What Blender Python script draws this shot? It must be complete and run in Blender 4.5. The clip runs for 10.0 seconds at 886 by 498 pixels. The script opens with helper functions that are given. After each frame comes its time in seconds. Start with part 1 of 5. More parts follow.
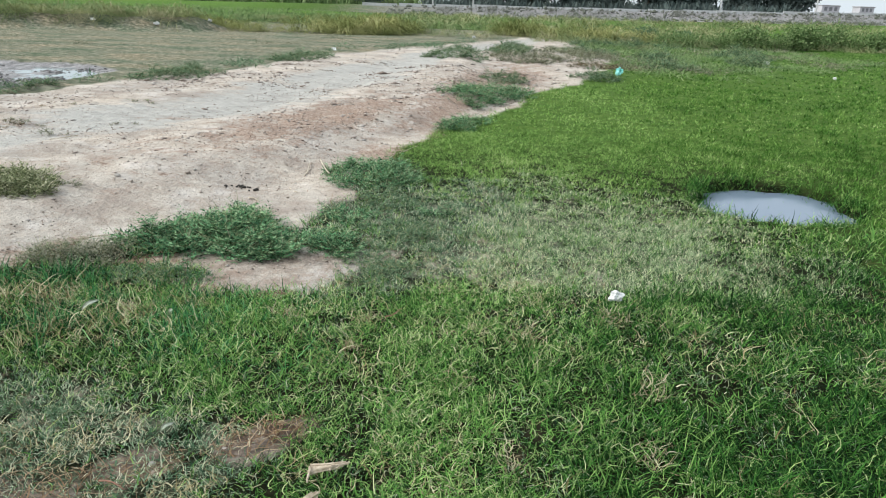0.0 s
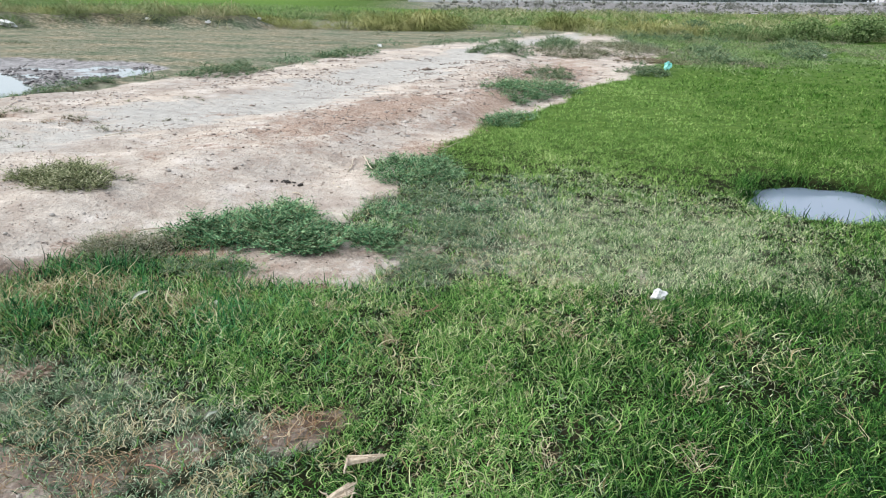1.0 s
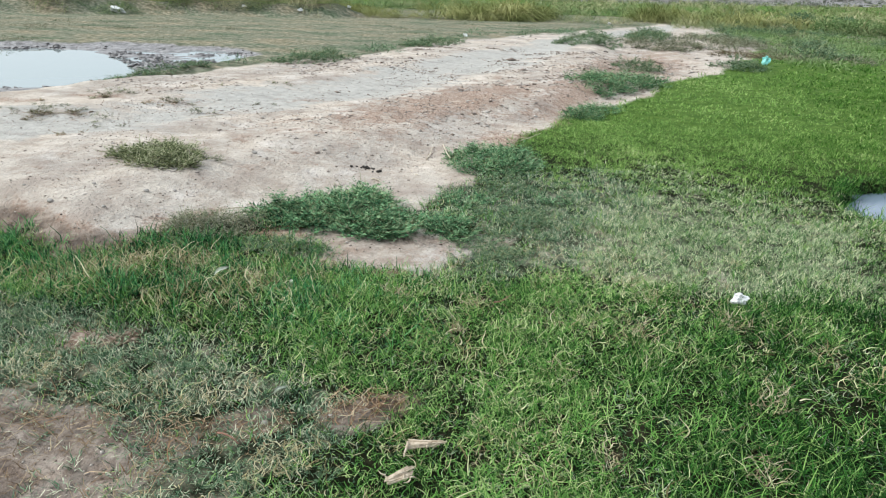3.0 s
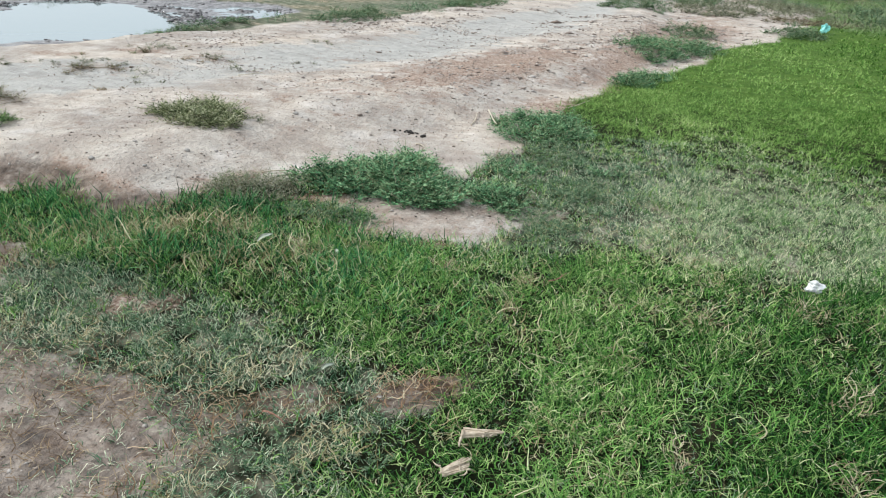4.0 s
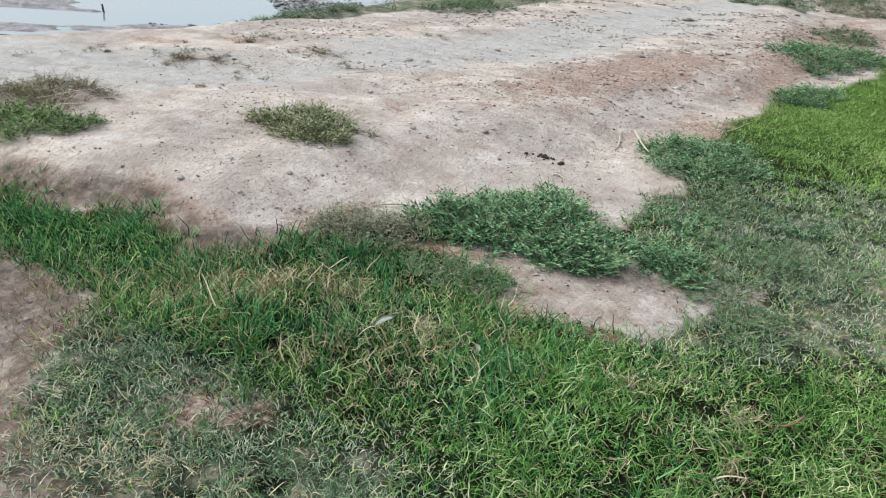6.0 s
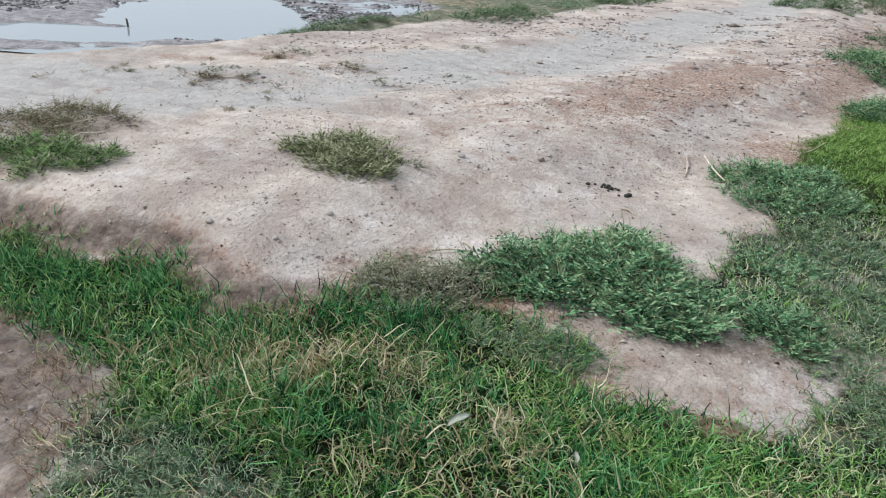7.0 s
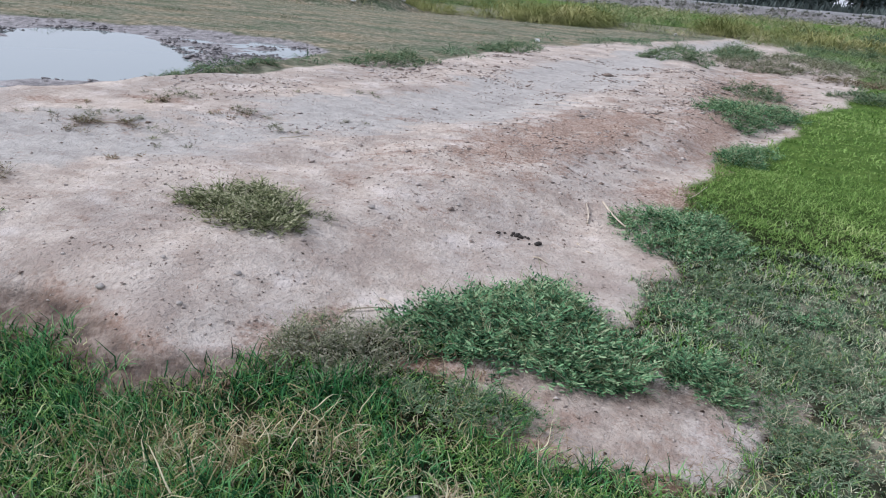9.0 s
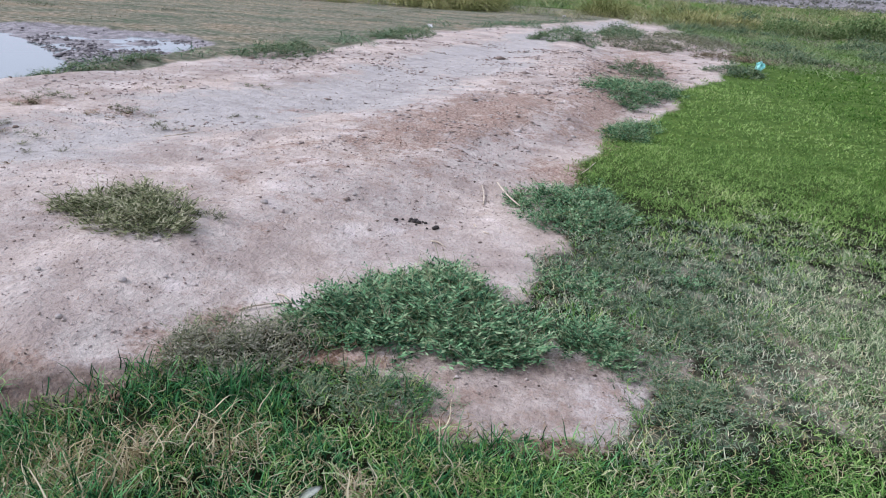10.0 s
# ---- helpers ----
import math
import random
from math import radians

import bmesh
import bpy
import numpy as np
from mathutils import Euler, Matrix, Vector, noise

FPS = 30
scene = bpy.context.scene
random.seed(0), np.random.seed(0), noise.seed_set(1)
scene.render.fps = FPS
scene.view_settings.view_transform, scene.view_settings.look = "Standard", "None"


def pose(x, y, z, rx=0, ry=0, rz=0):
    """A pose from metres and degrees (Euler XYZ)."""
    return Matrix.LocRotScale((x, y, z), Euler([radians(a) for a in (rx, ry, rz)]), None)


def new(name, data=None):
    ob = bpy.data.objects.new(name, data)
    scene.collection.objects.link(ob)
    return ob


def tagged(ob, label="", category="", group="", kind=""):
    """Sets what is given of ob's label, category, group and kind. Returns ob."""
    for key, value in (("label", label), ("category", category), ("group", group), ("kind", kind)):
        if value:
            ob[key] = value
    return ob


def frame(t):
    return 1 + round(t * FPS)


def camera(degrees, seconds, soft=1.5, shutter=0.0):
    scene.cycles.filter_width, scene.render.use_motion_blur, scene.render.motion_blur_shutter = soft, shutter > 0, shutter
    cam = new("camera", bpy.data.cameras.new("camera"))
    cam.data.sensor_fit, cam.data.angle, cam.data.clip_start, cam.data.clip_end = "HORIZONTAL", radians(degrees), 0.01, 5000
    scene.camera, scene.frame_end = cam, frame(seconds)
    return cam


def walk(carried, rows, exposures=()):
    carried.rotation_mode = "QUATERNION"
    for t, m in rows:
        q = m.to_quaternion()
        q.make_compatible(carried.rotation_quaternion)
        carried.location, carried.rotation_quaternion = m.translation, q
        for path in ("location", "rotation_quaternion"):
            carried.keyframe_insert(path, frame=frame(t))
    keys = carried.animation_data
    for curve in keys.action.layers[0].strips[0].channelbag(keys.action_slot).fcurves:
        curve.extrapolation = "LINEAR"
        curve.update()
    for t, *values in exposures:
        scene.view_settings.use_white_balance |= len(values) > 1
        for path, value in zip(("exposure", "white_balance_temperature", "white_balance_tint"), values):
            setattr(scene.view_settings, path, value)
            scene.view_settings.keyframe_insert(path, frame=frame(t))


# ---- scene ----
cam = camera(66.8, 10.0, 1.1)
METRES, EYE, TILT, LEAN, TURN = 2.326, 1.5, 0.0, 0.0, 0.0
ROWS = [
    (0.0, 0.0, 0.0, 0.0, 0.81, -20.11, -2.22),
    (0.5, 0.0024, 0.0002, 0.0006, 2.22, -20.42, -1.8),
    (1.0, 0.0085, -0.0013, -0.0002, 4.49, -20.56, -1.47),
    (1.5, 0.0137, -0.0019, -0.0005, 5.71, -20.54, -2.07),
    (2.0, 0.0132, -0.0072, -0.0004, 8.11, -20.31, -1.62),
    (2.5, 0.0219, -0.0073, -0.0014, 10.32, -20.88, -1.45),
    (4.0, -0.0454, 0.0665, -0.0175, 14.64, -24.66, -2.54),
    (4.5, -0.1136, 0.1291, -0.0259, 16.88, -26.97, -2.41),
    (5.0, -0.1678, 0.2498, -0.0134, 16.02, -23.75, -2.31),
    (5.5, -0.2328, 0.3316, -0.021, 20.28, -25.85, -3.67),
    (7.0, -0.4895, 0.6063, -0.0204, 24.19, -25.97, -2.58),
    (7.5, -0.54, 0.6272, -0.0126, 22.12, -23.19, -3.48),
    (8.0, -0.571, 0.6316, -0.0145, 22.01, -22.73, -4.59),
    (8.5, -0.5906, 0.6358, -0.0128, 18.9, -22.78, -5.08),
    (9.0, -0.5818, 0.6369, -0.0099, 14.6, -22.07, -5.05),
    (9.5, -0.5588, 0.6348, -0.01, 10.5, -22.86, -4.14),
    (10.0, -0.546, 0.6349, -0.0072, 6.03, -22.4, -4.08),
]
walk(cam, [(t, pose(0, 0, EYE, TILT, LEAN, TURN) @ pose(METRES * x, METRES * y, METRES * z, 90 + pitch, roll, yaw)) for t, x, y, z, yaw, pitch, roll in ROWS],
     [(0.0, 0.2, 6080, 3), (0.5, 0.4, 6080, 8), (1.0, 0.38, 6050, 7), (1.5, 0.37, 6020, 4), (2.7, 0.31, 6020, 3), (4.0, 0.2, 5970, 4), (5.5, 0.18, 6000, 6), (7.0, 0.03, 5900, 9), (7.5, -0.03, 5850, 10), (9.0, -0.1, 5750, 15), (10.0, -0.01, 5650, 20)])
# ---------------------------------------------------------------- light
world = bpy.data.worlds.new("overcast_sky")
scene.world = world
world.use_nodes = True
wn = world.node_tree.nodes
wl = world.node_tree.links
sky = wn.new("ShaderNodeTexSky")
sky.sky_type = "NISHITA"
sky.sun_disc = False
sky.sun_elevation = radians(38)
sky.sun_rotation = radians(-95)
sky.dust_density = 4.0
cloud = wn.new("ShaderNodeMix")
cloud.data_type = "RGBA"
cloud.inputs[0].default_value = 0.8
cloud.inputs[7].default_value = (7.7, 7.9, 8.3, 1)
wl.new(sky.outputs[0], cloud.inputs[6])
wl.new(cloud.outputs[2], wn["Background"].inputs[0])
wn["Background"].inputs[1].default_value = 0.112

sun_data = bpy.data.lights.new("sun", "SUN")
sun_data.energy, sun_data.angle, sun_data.color = 3.0, radians(13), (1.0, 0.96, 0.9)
sun = new("sun", sun_data)
sun.rotation_euler = (radians(52), 0, radians(275))

# ---------------------------------------------------------------- plan, in metres
DIRT = [(-30, 2.6), (-5.6, 3.62), (-4.75, 3.54), (-4.17, 3.51), (-3.82, 3.66), (-3.53, 3.62), (-3.25, 3.46), (-3.01, 3.39), (-2.79, 3.52),
        (-2.56, 3.71), (-2.5, 3.97), (-2.15, 4.25), (-1.6, 4.5), (-1.03, 4.7), (-1.0, 5.0), (-1.01, 5.35), (-0.8, 5.54), (-0.78, 5.95),
        (-0.85, 6.4), (-0.63, 7.1), (-0.6, 7.6), (-0.28, 8.35), (-0.05, 9.8), (0.6, 10.4), (1.2, 11.5), (1.46, 13.2), (2.98, 15.7), (4.2, 19.0),
        (5.1, 22.3), (7.0, 28.0), (6.3, 31.0), (7.8, 46.0), (6.6, 47.0), (0.9, 33.2), (-1.85, 25.6), (-4.1, 18.3), (-4.75, 13.7), (-5.65, 11.8),
        (-6.2, 10.1), (-6.68, 9.46), (-7.0, 8.7), (-7.3, 7.7), (-8.2, 6.4), (-30, -2)]
BARE = [(-1.85, 4.0), (-1.6, 4.2), (-1.0, 4.3), (-0.55, 4.33), (-0.36, 4.27), (-0.42, 4.1), (-0.6, 3.9), (-0.7, 3.68),
        (-1.02, 3.54), (-1.34, 3.56), (-1.6, 3.66), (-1.48, 3.8), (-1.75, 3.87)]
BARE_NEAR = [(-4.7, 2.75), (-4.2, 2.95), (-3.64, 2.93), (-3.43, 2.9), (-3.2, 2.8), (-2.98, 2.71), (-2.86, 2.42), (-2.74, 2.18), (-2.45, 2.0), (-2.2, 1.92),
             (-1.86, 1.9), (-1.55, 1.85), (-1.25, 1.82), (-1.3, 1.58), (-1.4, 1.3), (-1.6, 0.9), (-2.2, 0.6), (-3.2, 0.75), (-4.1, 0.6), (-4.9, 1.1), (-5.3, 1.9)]
DRY_NEAR = [(-0.83, 2.13), (-0.71, 2.19), (-0.6, 2.26), (-0.5, 2.33), (-0.49, 2.26), (-0.57, 2.1), (-0.68, 2.0), (-0.8, 2.03)]
DRY_STRIP = [(-2.1, 3.93), (-1.9, 4.1), (-1.65, 4.08), (-1.6, 3.95), (-1.85, 3.86)]
DRY_FRONT = [(-1.75, 3.6), (-1.4, 3.66), (-0.95, 3.58), (-0.75, 3.55), (-1.0, 3.46), (-1.5, 3.48)]
BARE_THIN = [(-1.18, 1.98), (-1.09, 2.05), (-1.02, 2.08), (-0.99, 2.02), (-1.05, 1.95), (-1.12, 1.88)]
DRY_LEFT = [(-1.25, 1.95), (-1.05, 2.02), (-0.92, 2.0), (-1.0, 1.86), (-1.2, 1.8)]
POND = [(2.32, 5.72), (2.5, 6.45), (2.97, 6.7), (3.5, 6.6), (3.7, 6.25), (3.66, 5.74), (3.44, 5.48), (3.07, 5.45), (2.6, 5.48)]
PUDDLE = [(-8.98, 6.96), (-8.6, 7.2), (-8.2, 7.55), (-7.95, 7.95), (-7.5, 8.12), (-7.08, 8.5), (-6.96, 8.92), (-7.03, 9.4), (-7.05, 10.1), (-7.7, 10.9), (-8.9, 12.1),
          (-10.1, 12.95), (-11.5, 12.9), (-11.65, 11.86), (-11.2, 10.35), (-10.65, 9.44), (-9.9, 8.6), (-9.0, 8.47), (-9.45, 8.3), (-9.9, 8.14), (-10.3, 7.95), (-10.9, 7.2), (-9.9, 6.7)]
MUD = [(-14.9, 11.4), (-13.5, 12.3), (-10.1, 14.2), (-7.46, 14.5), (-6.45, 13.5), (-6.3, 11.2), (-6.8, 8.9), (-7.3, 7.8), (-8.2, 6.5), (-12, 5.5)]
TRAMPLED = [(-0.75, 3.5), (0.1, 3.6), (1.15, 3.85), (2.0, 4.5), (2.1, 5.1), (1.3, 5.75), (0.3, 5.9), (-0.4, 6.0), (-0.9, 5.6), (-1.0, 5.0), (-0.7, 4.6), (-0.4, 4.4)]
WORN = [(-3.0, 2.75), (-2.3, 2.72), (-1.6, 2.58), (-1.0, 2.48), (-0.55, 2.38), (-0.45, 1.95), (-0.8, 1.6), (-1.2, 0.8), (-3.0, 1.0)]
DITCH = [(-6.0, 3.2), (-4.4, 3.2), (-3.7, 3.3), (-3.2, 3.2), (-2.9, 3.2)]
BERM = [(-40, 14), (-26.5, 22.5), (-20.0, 28.5), (-12.5, 33.5)]
PATH_LINE = [(-9.0, 4.6), (-6.0, 5.4), (-4.7, 6.5), (-3.9, 8.2), (-3.0, 10.5), (-2.1, 14.0), (-1.2, 18.0), (0.4, 26.0), (3.9, 38.0), (7.2, 47.0)]
TUFT_OLIVE = [(-3.81, 4.99), (-3.86, 5.25), (-3.65, 5.33), (-3.27, 5.25), (-3.04, 5.0), (-3.1, 4.8), (-3.28, 4.68), (-3.62, 4.83)]
BUSH_MAIN = [(-2.2, 4.26), (-2.02, 4.52), (-1.79, 4.78), (-1.55, 4.88), (-1.31, 4.78), (-1.14, 4.6), (-1.06, 4.42), (-1.05, 4.22), (-1.18, 4.12), (-1.39, 4.08), (-1.64, 4.08), (-1.86, 4.15)]
BUSH_SIDE = [(-0.84, 4.44), (-0.72, 4.5), (-0.6, 4.38), (-0.62, 4.2), (-0.76, 4.12), (-0.85, 4.24)]
BUSH_GREY = [(-2.58, 3.85), (-2.59, 4.03), (-2.44, 4.17), (-2.1, 4.13), (-1.99, 3.95), (-2.11, 3.79), (-2.32, 3.71)]
TUFT_CORNER = [(-1.22, 6.46), (-1.05, 6.68), (-0.5, 6.78), (-0.29, 6.5), (-0.34, 6.02), (-0.64, 5.8), (-0.9, 5.94), (-1.06, 6.1)]
TUFT_BANK = [(0.05, 11.5), (0.6, 13.1), (1.4, 13.5), (1.28, 12.1), (0.5, 11.2), (0.08, 11.0)]
TUFT_EDGE = [(-0.17, 9.2), (0.2, 9.8), (0.6, 9.95), (0.3, 9.2), (-0.1, 8.95)]


def fade(lo, hi, v):
    u = np.clip((v - lo) / (hi - lo), 0, 1)
    return u * u * (3 - 2 * u)


def inside(poly, x, y):
    """Signed distance to a closed outline, positive inside."""
    x, y = np.asarray(x, float), np.asarray(y, float)
    best = np.full(x.shape, 1e9)
    odd = np.zeros(x.shape, bool)
    for (ax, ay), (bx, by) in zip(poly, poly[1:] + poly[:1]):
        ex, ey = bx - ax, by - ay
        u = np.clip(((x - ax) * ex + (y - ay) * ey) / (ex * ex + ey * ey), 0, 1)
        best = np.minimum(best, np.hypot(x - ax - u * ex, y - ay - u * ey))
        if ay != by:
            odd ^= ((ay > y) != (by > y)) & (x < ax + (y - ay) * ex / ey)
    return np.where(odd, best, -best)


def line_distance(line, x, y):
    best = np.full(np.shape(x), 1e9)
    for (ax, ay), (bx, by) in zip(line, line[1:]):
        ex, ey = bx - ax, by - ay
        u = np.clip(((x - ax) * ex + (y - ay) * ey) / (ex * ex + ey * ey), 0, 1)
        best = np.minimum(best, np.hypot(x - ax - u * ex, y - ay - u * ey))
    return best


def lattice(ix, iy, seed):
    h = (ix.astype(np.int64) * 374761393 + iy.astype(np.int64) * 668265263 + seed * 1442695041) & 0x7FFFFFFF
    h = ((h ^ (h >> 13)) * 1274126177) & 0x7FFFFFFF
    return ((h ^ (h >> 16)) & 0xFFFF) / 65535.0


def smooth_noise(x, y, size, seed=0):
    """Value noise, 0 to 1."""
    x, y = np.asarray(x, float) / size + 1000, np.asarray(y, float) / size + 1000
    ix, iy = np.floor(x), np.floor(y)
    u, v = x - ix, y - iy
    u, v = u * u * (3 - 2 * u), v * v * (3 - 2 * v)
    a, b = lattice(ix, iy, seed), lattice(ix + 1, iy, seed)
    c, d = lattice(ix, iy + 1, seed), lattice(ix + 1, iy + 1, seed)
    return (a * (1 - u) + b * u) * (1 - v) + (c * (1 - u) + d * u) * v


def fbm(x, y, size, seed=0, octaves=3):
    total, weight, amount = 0.0, 0.0, 1.0
    for i in range(octaves):
        total = total + amount * smooth_noise(x, y, size / 2 ** i, seed + i)
        weight, amount = weight + amount, amount * 0.55
    return total / weight


def bump_at(x, y, cx, cy, rx, ry, turn=0.0):
    c, s = math.cos(turn), math.sin(turn)
    u, v = (x - cx) * c + (y - cy) * s, (y - cy) * c - (x - cx) * s
    return np.exp(-(u / rx) ** 2 - (v / ry) ** 2)


def dirt_side(x, y):
    wob = (fbm(x, y, 0.5, 11) - 0.5) * 0.22 + (fbm(x, y, 2.5, 12) - 0.5) * (0.3 + 0.7 * flat_line(x, y)) * fade(6, 14, y) + (fbm(x, y, 0.8, 13) - 0.5) * 0.6 * flat_line(x, y)
    return inside(DIRT, x, y) + wob


def flat_line(x, y):
    return fade(-1.0, 0.6, y - 10.2 - 1.1 * (x + 6)) * fade(-8.5, -7.5, -x) * (1 - fade(-3, 3, x - 2.0 - 0.3 * (y - 30)) * (y < 60))


def relief(x, y):
    """Height of the ground."""
    x, y = np.asarray(x, float), np.asarray(y, float)
    near = 1 - fade(25, 45, np.hypot(x, y))
    s = inside(DIRT, x, y)
    u = x + 2.0 - 0.45 * (np.minimum(y, 12.0) - 5.8)
    top = 0.045 - 0.16 * fade(-0.7, 0.45, u)
    low = -0.105 + 0.14 * flat_line(x, y) - 0.02 * bump_at(x, y, -0.9, 4.0, 0.9, 0.5)
    ditch = 1 - fade(0.12, 0.62, line_distance(DITCH, x, y))
    low = low - 0.1 * ditch
    z = low + (np.maximum(top, low) - low) * fade(-0.04, 0.4 - 0.16 * ditch, s)
    z = z - 0.05 * (1 - fade(0.2, 0.9, line_distance(PATH_LINE, x, y))) * fade(0.3, 1.2, s)
    z = z + 0.11 * bump_at(x, y, 0.9, 3.05, 0.9, 0.7) + 0.04 * bump_at(x, y, -1.5, 2.95, 1.0, 0.4) - 0.03 * fade(-0.05, 0.2, inside(BARE_NEAR, x, y))
    z = z - 0.22 * fade(12, 35, y) + 0.2 * bump_at(x, y, 0.6, 22.5, 1.3, 2.4) + 0.32 * bump_at(x, y, 3.2, 24.5, 1.9, 3.2) + 0.1 * bump_at(x, y, 4.6, 18.5, 1.4, 1.2)
    z = z - 0.2 * fade(-0.12, 0.08, inside(POND, x, y) + (fbm(x, y, 0.22, 47, 2) - 0.5) * 0.22)
    mud = fade(-0.2, 0.6, inside(MUD, x, y))
    z = z + 0.05 * np.exp(-(inside(MUD, x, y) / 0.4) ** 2) * fade(0.3, 0.6, fbm(x, y, 1.1, 44))
    z = z * (1 - mud) + mud * (-0.012 - 0.014 * fade(-10.5, -8.5, x) - 0.014 * bump_at(x, y, -8.6, 12.2, 1.6, 1.2, -0.7) + (fbm(x, y, 0.45, 40, 3) - 0.5) * 0.11 - 0.04 * bump_at(x, y, -7.05, 13.0, 0.5, 0.7)) - 0.08 * fade(-0.08, 0.25, inside(PUDDLE, x, y))
    z = z + near * ((fbm(x, y, 0.7, 3, 3) - 0.5) * 0.04 + (fbm(x, y, 0.16, 5, 2) - 0.5) * 0.024)
    rough = np.maximum(bump_at(x, y, -1.3, 9.0, 0.9, 3.0, -0.4), bump_at(x, y, 0.9, 14.5, 1.2, 5.0, -0.2)) * fade(0.0, 0.3, s)
    z = z + rough * ((fbm(x, y, 0.55, 141, 2) - 0.5) * 0.12 + (fbm(x, y, 1.6, 142, 2) - 0.5) * 0.12)
    lip = np.interp(np.clip(y, 5.4, 19), [5.4, 6.0, 6.6, 7.7, 9.2, 12.9, 19], [-4.0, -3.6, -3.35, -3.2, -2.8, -1.65, -0.25])
    z = z - 0.045 * np.exp(-((x - lip + 0.12) / (0.13 + 0.02 * y)) ** 2) * fade(5.2, 6.2, y) * fade(19, 15, y) * fade(0.35, 0.6, fbm(x, y, 0.9, 143))
    z = z + (fbm(x, y, 9.0, 8, 2) - 0.5) * 0.25 * fade(22, 60, y)
    z = z + 0.62 * (1 - fade(0.2, 1.8, line_distance(BERM, x, y) + (fbm(x, y, 1.5, 49) - 0.5) * 1.2))
    # embankment of the distant road
    z = z + 1.15 * fade(106, 117, y - 0.1 * x) * fade(-70, 10, x) + 0.02 * np.clip(x, 0, 200) * fade(55, 110, y)
    return z


# ---------------------------------------------------------------- materials
def material(name):
    m = bpy.data.materials.new(name)
    m.use_nodes = True
    return m, m.node_tree.nodes, m.node_tree.links, m.node_tree.nodes["Principled BSDF"]


def noise_node(m, scale, detail=4.0, rough=0.55, stretch=None):
    nodes, links = m.node_tree.nodes, m.node_tree.links
    co = nodes.new("ShaderNodeTexCoord")
    out = co.outputs["Object"]
    if stretch:
        mp = nodes.new("ShaderNodeMapping")
        mp.inputs["Scale"].default_value = stretch
        links.new(out, mp.inputs["Vector"])
        out = mp.outputs[0]
    n = nodes.new("ShaderNodeTexNoise")
    n.inputs["Scale"].default_value, n.inputs["Detail"].default_value, n.inputs["Roughness"].default_value = scale, detail, rough
    links.new(out, n.inputs["Vector"])
    return n.outputs["Fac"]


def ramp_node(m, fac, stops):
    r = m.node_tree.nodes.new("ShaderNodeValToRGB")
    el = r.color_ramp.elements
    while len(el) < len(stops):
        el.new(0.5)
    for e, (p, c) in zip(el, stops):
        e.position, e.color = p, (*c, 1) if len(c) == 3 else c
    m.node_tree.links.new(fac, r.inputs[0])
    return r.outputs[0]


def mix_node(m, fac, a, b, how="MIX"):
    n = m.node_tree.nodes.new("ShaderNodeMix")
    n.data_type, n.blend_type = "RGBA", how
    for sock, v in ((0, fac), (6, a), (7, b)):
        if isinstance(v, (float, int)):
            n.inputs[sock].default_value = v
        elif isinstance(v, tuple):
            n.inputs[sock].default_value = (*v, 1)
        else:
            m.node_tree.links.new(v, n.inputs[sock])
    return n.outputs[2]


def math_node(m, op, a, b=None, clamp=False):
    n = m.node_tree.nodes.new("ShaderNodeMath")
    n.operation, n.use_clamp = op, clamp
    for i, v in enumerate((a, b)):
        if v is None:
            continue
        if isinstance(v, (float, int)):
            n.inputs[i].default_value = v
        else:
            m.node_tree.links.new(v, n.inputs[i])
    return n.outputs[0]


def attr_node(m, name):
    n = m.node_tree.nodes.new("ShaderNodeAttribute")
    n.attribute_name = name
    return n.outputs["Fac"]


def bump_node(m, height, strength, distance, normal=None):
    n = m.node_tree.nodes.new("ShaderNodeBump")
    n.inputs["Strength"].default_value, n.inputs["Distance"].default_value = strength, distance
    m.node_tree.links.new(height, n.inputs["Height"])
    if normal:
        m.node_tree.links.new(normal, n.inputs["Normal"])
    return n.outputs[0]


def ragged(m, fac, amount, grain):
    """A zone's weight, its edge broken up by grain."""
    g = math_node(m, "SUBTRACT", grain, 0.5)
    g = math_node(m, "MULTIPLY", g, amount)
    v = math_node(m, "ADD", fac, g)
    v = math_node(m, "SUBTRACT", v, 0.35)
    return math_node(m, "MULTIPLY", v, 3.3, True)


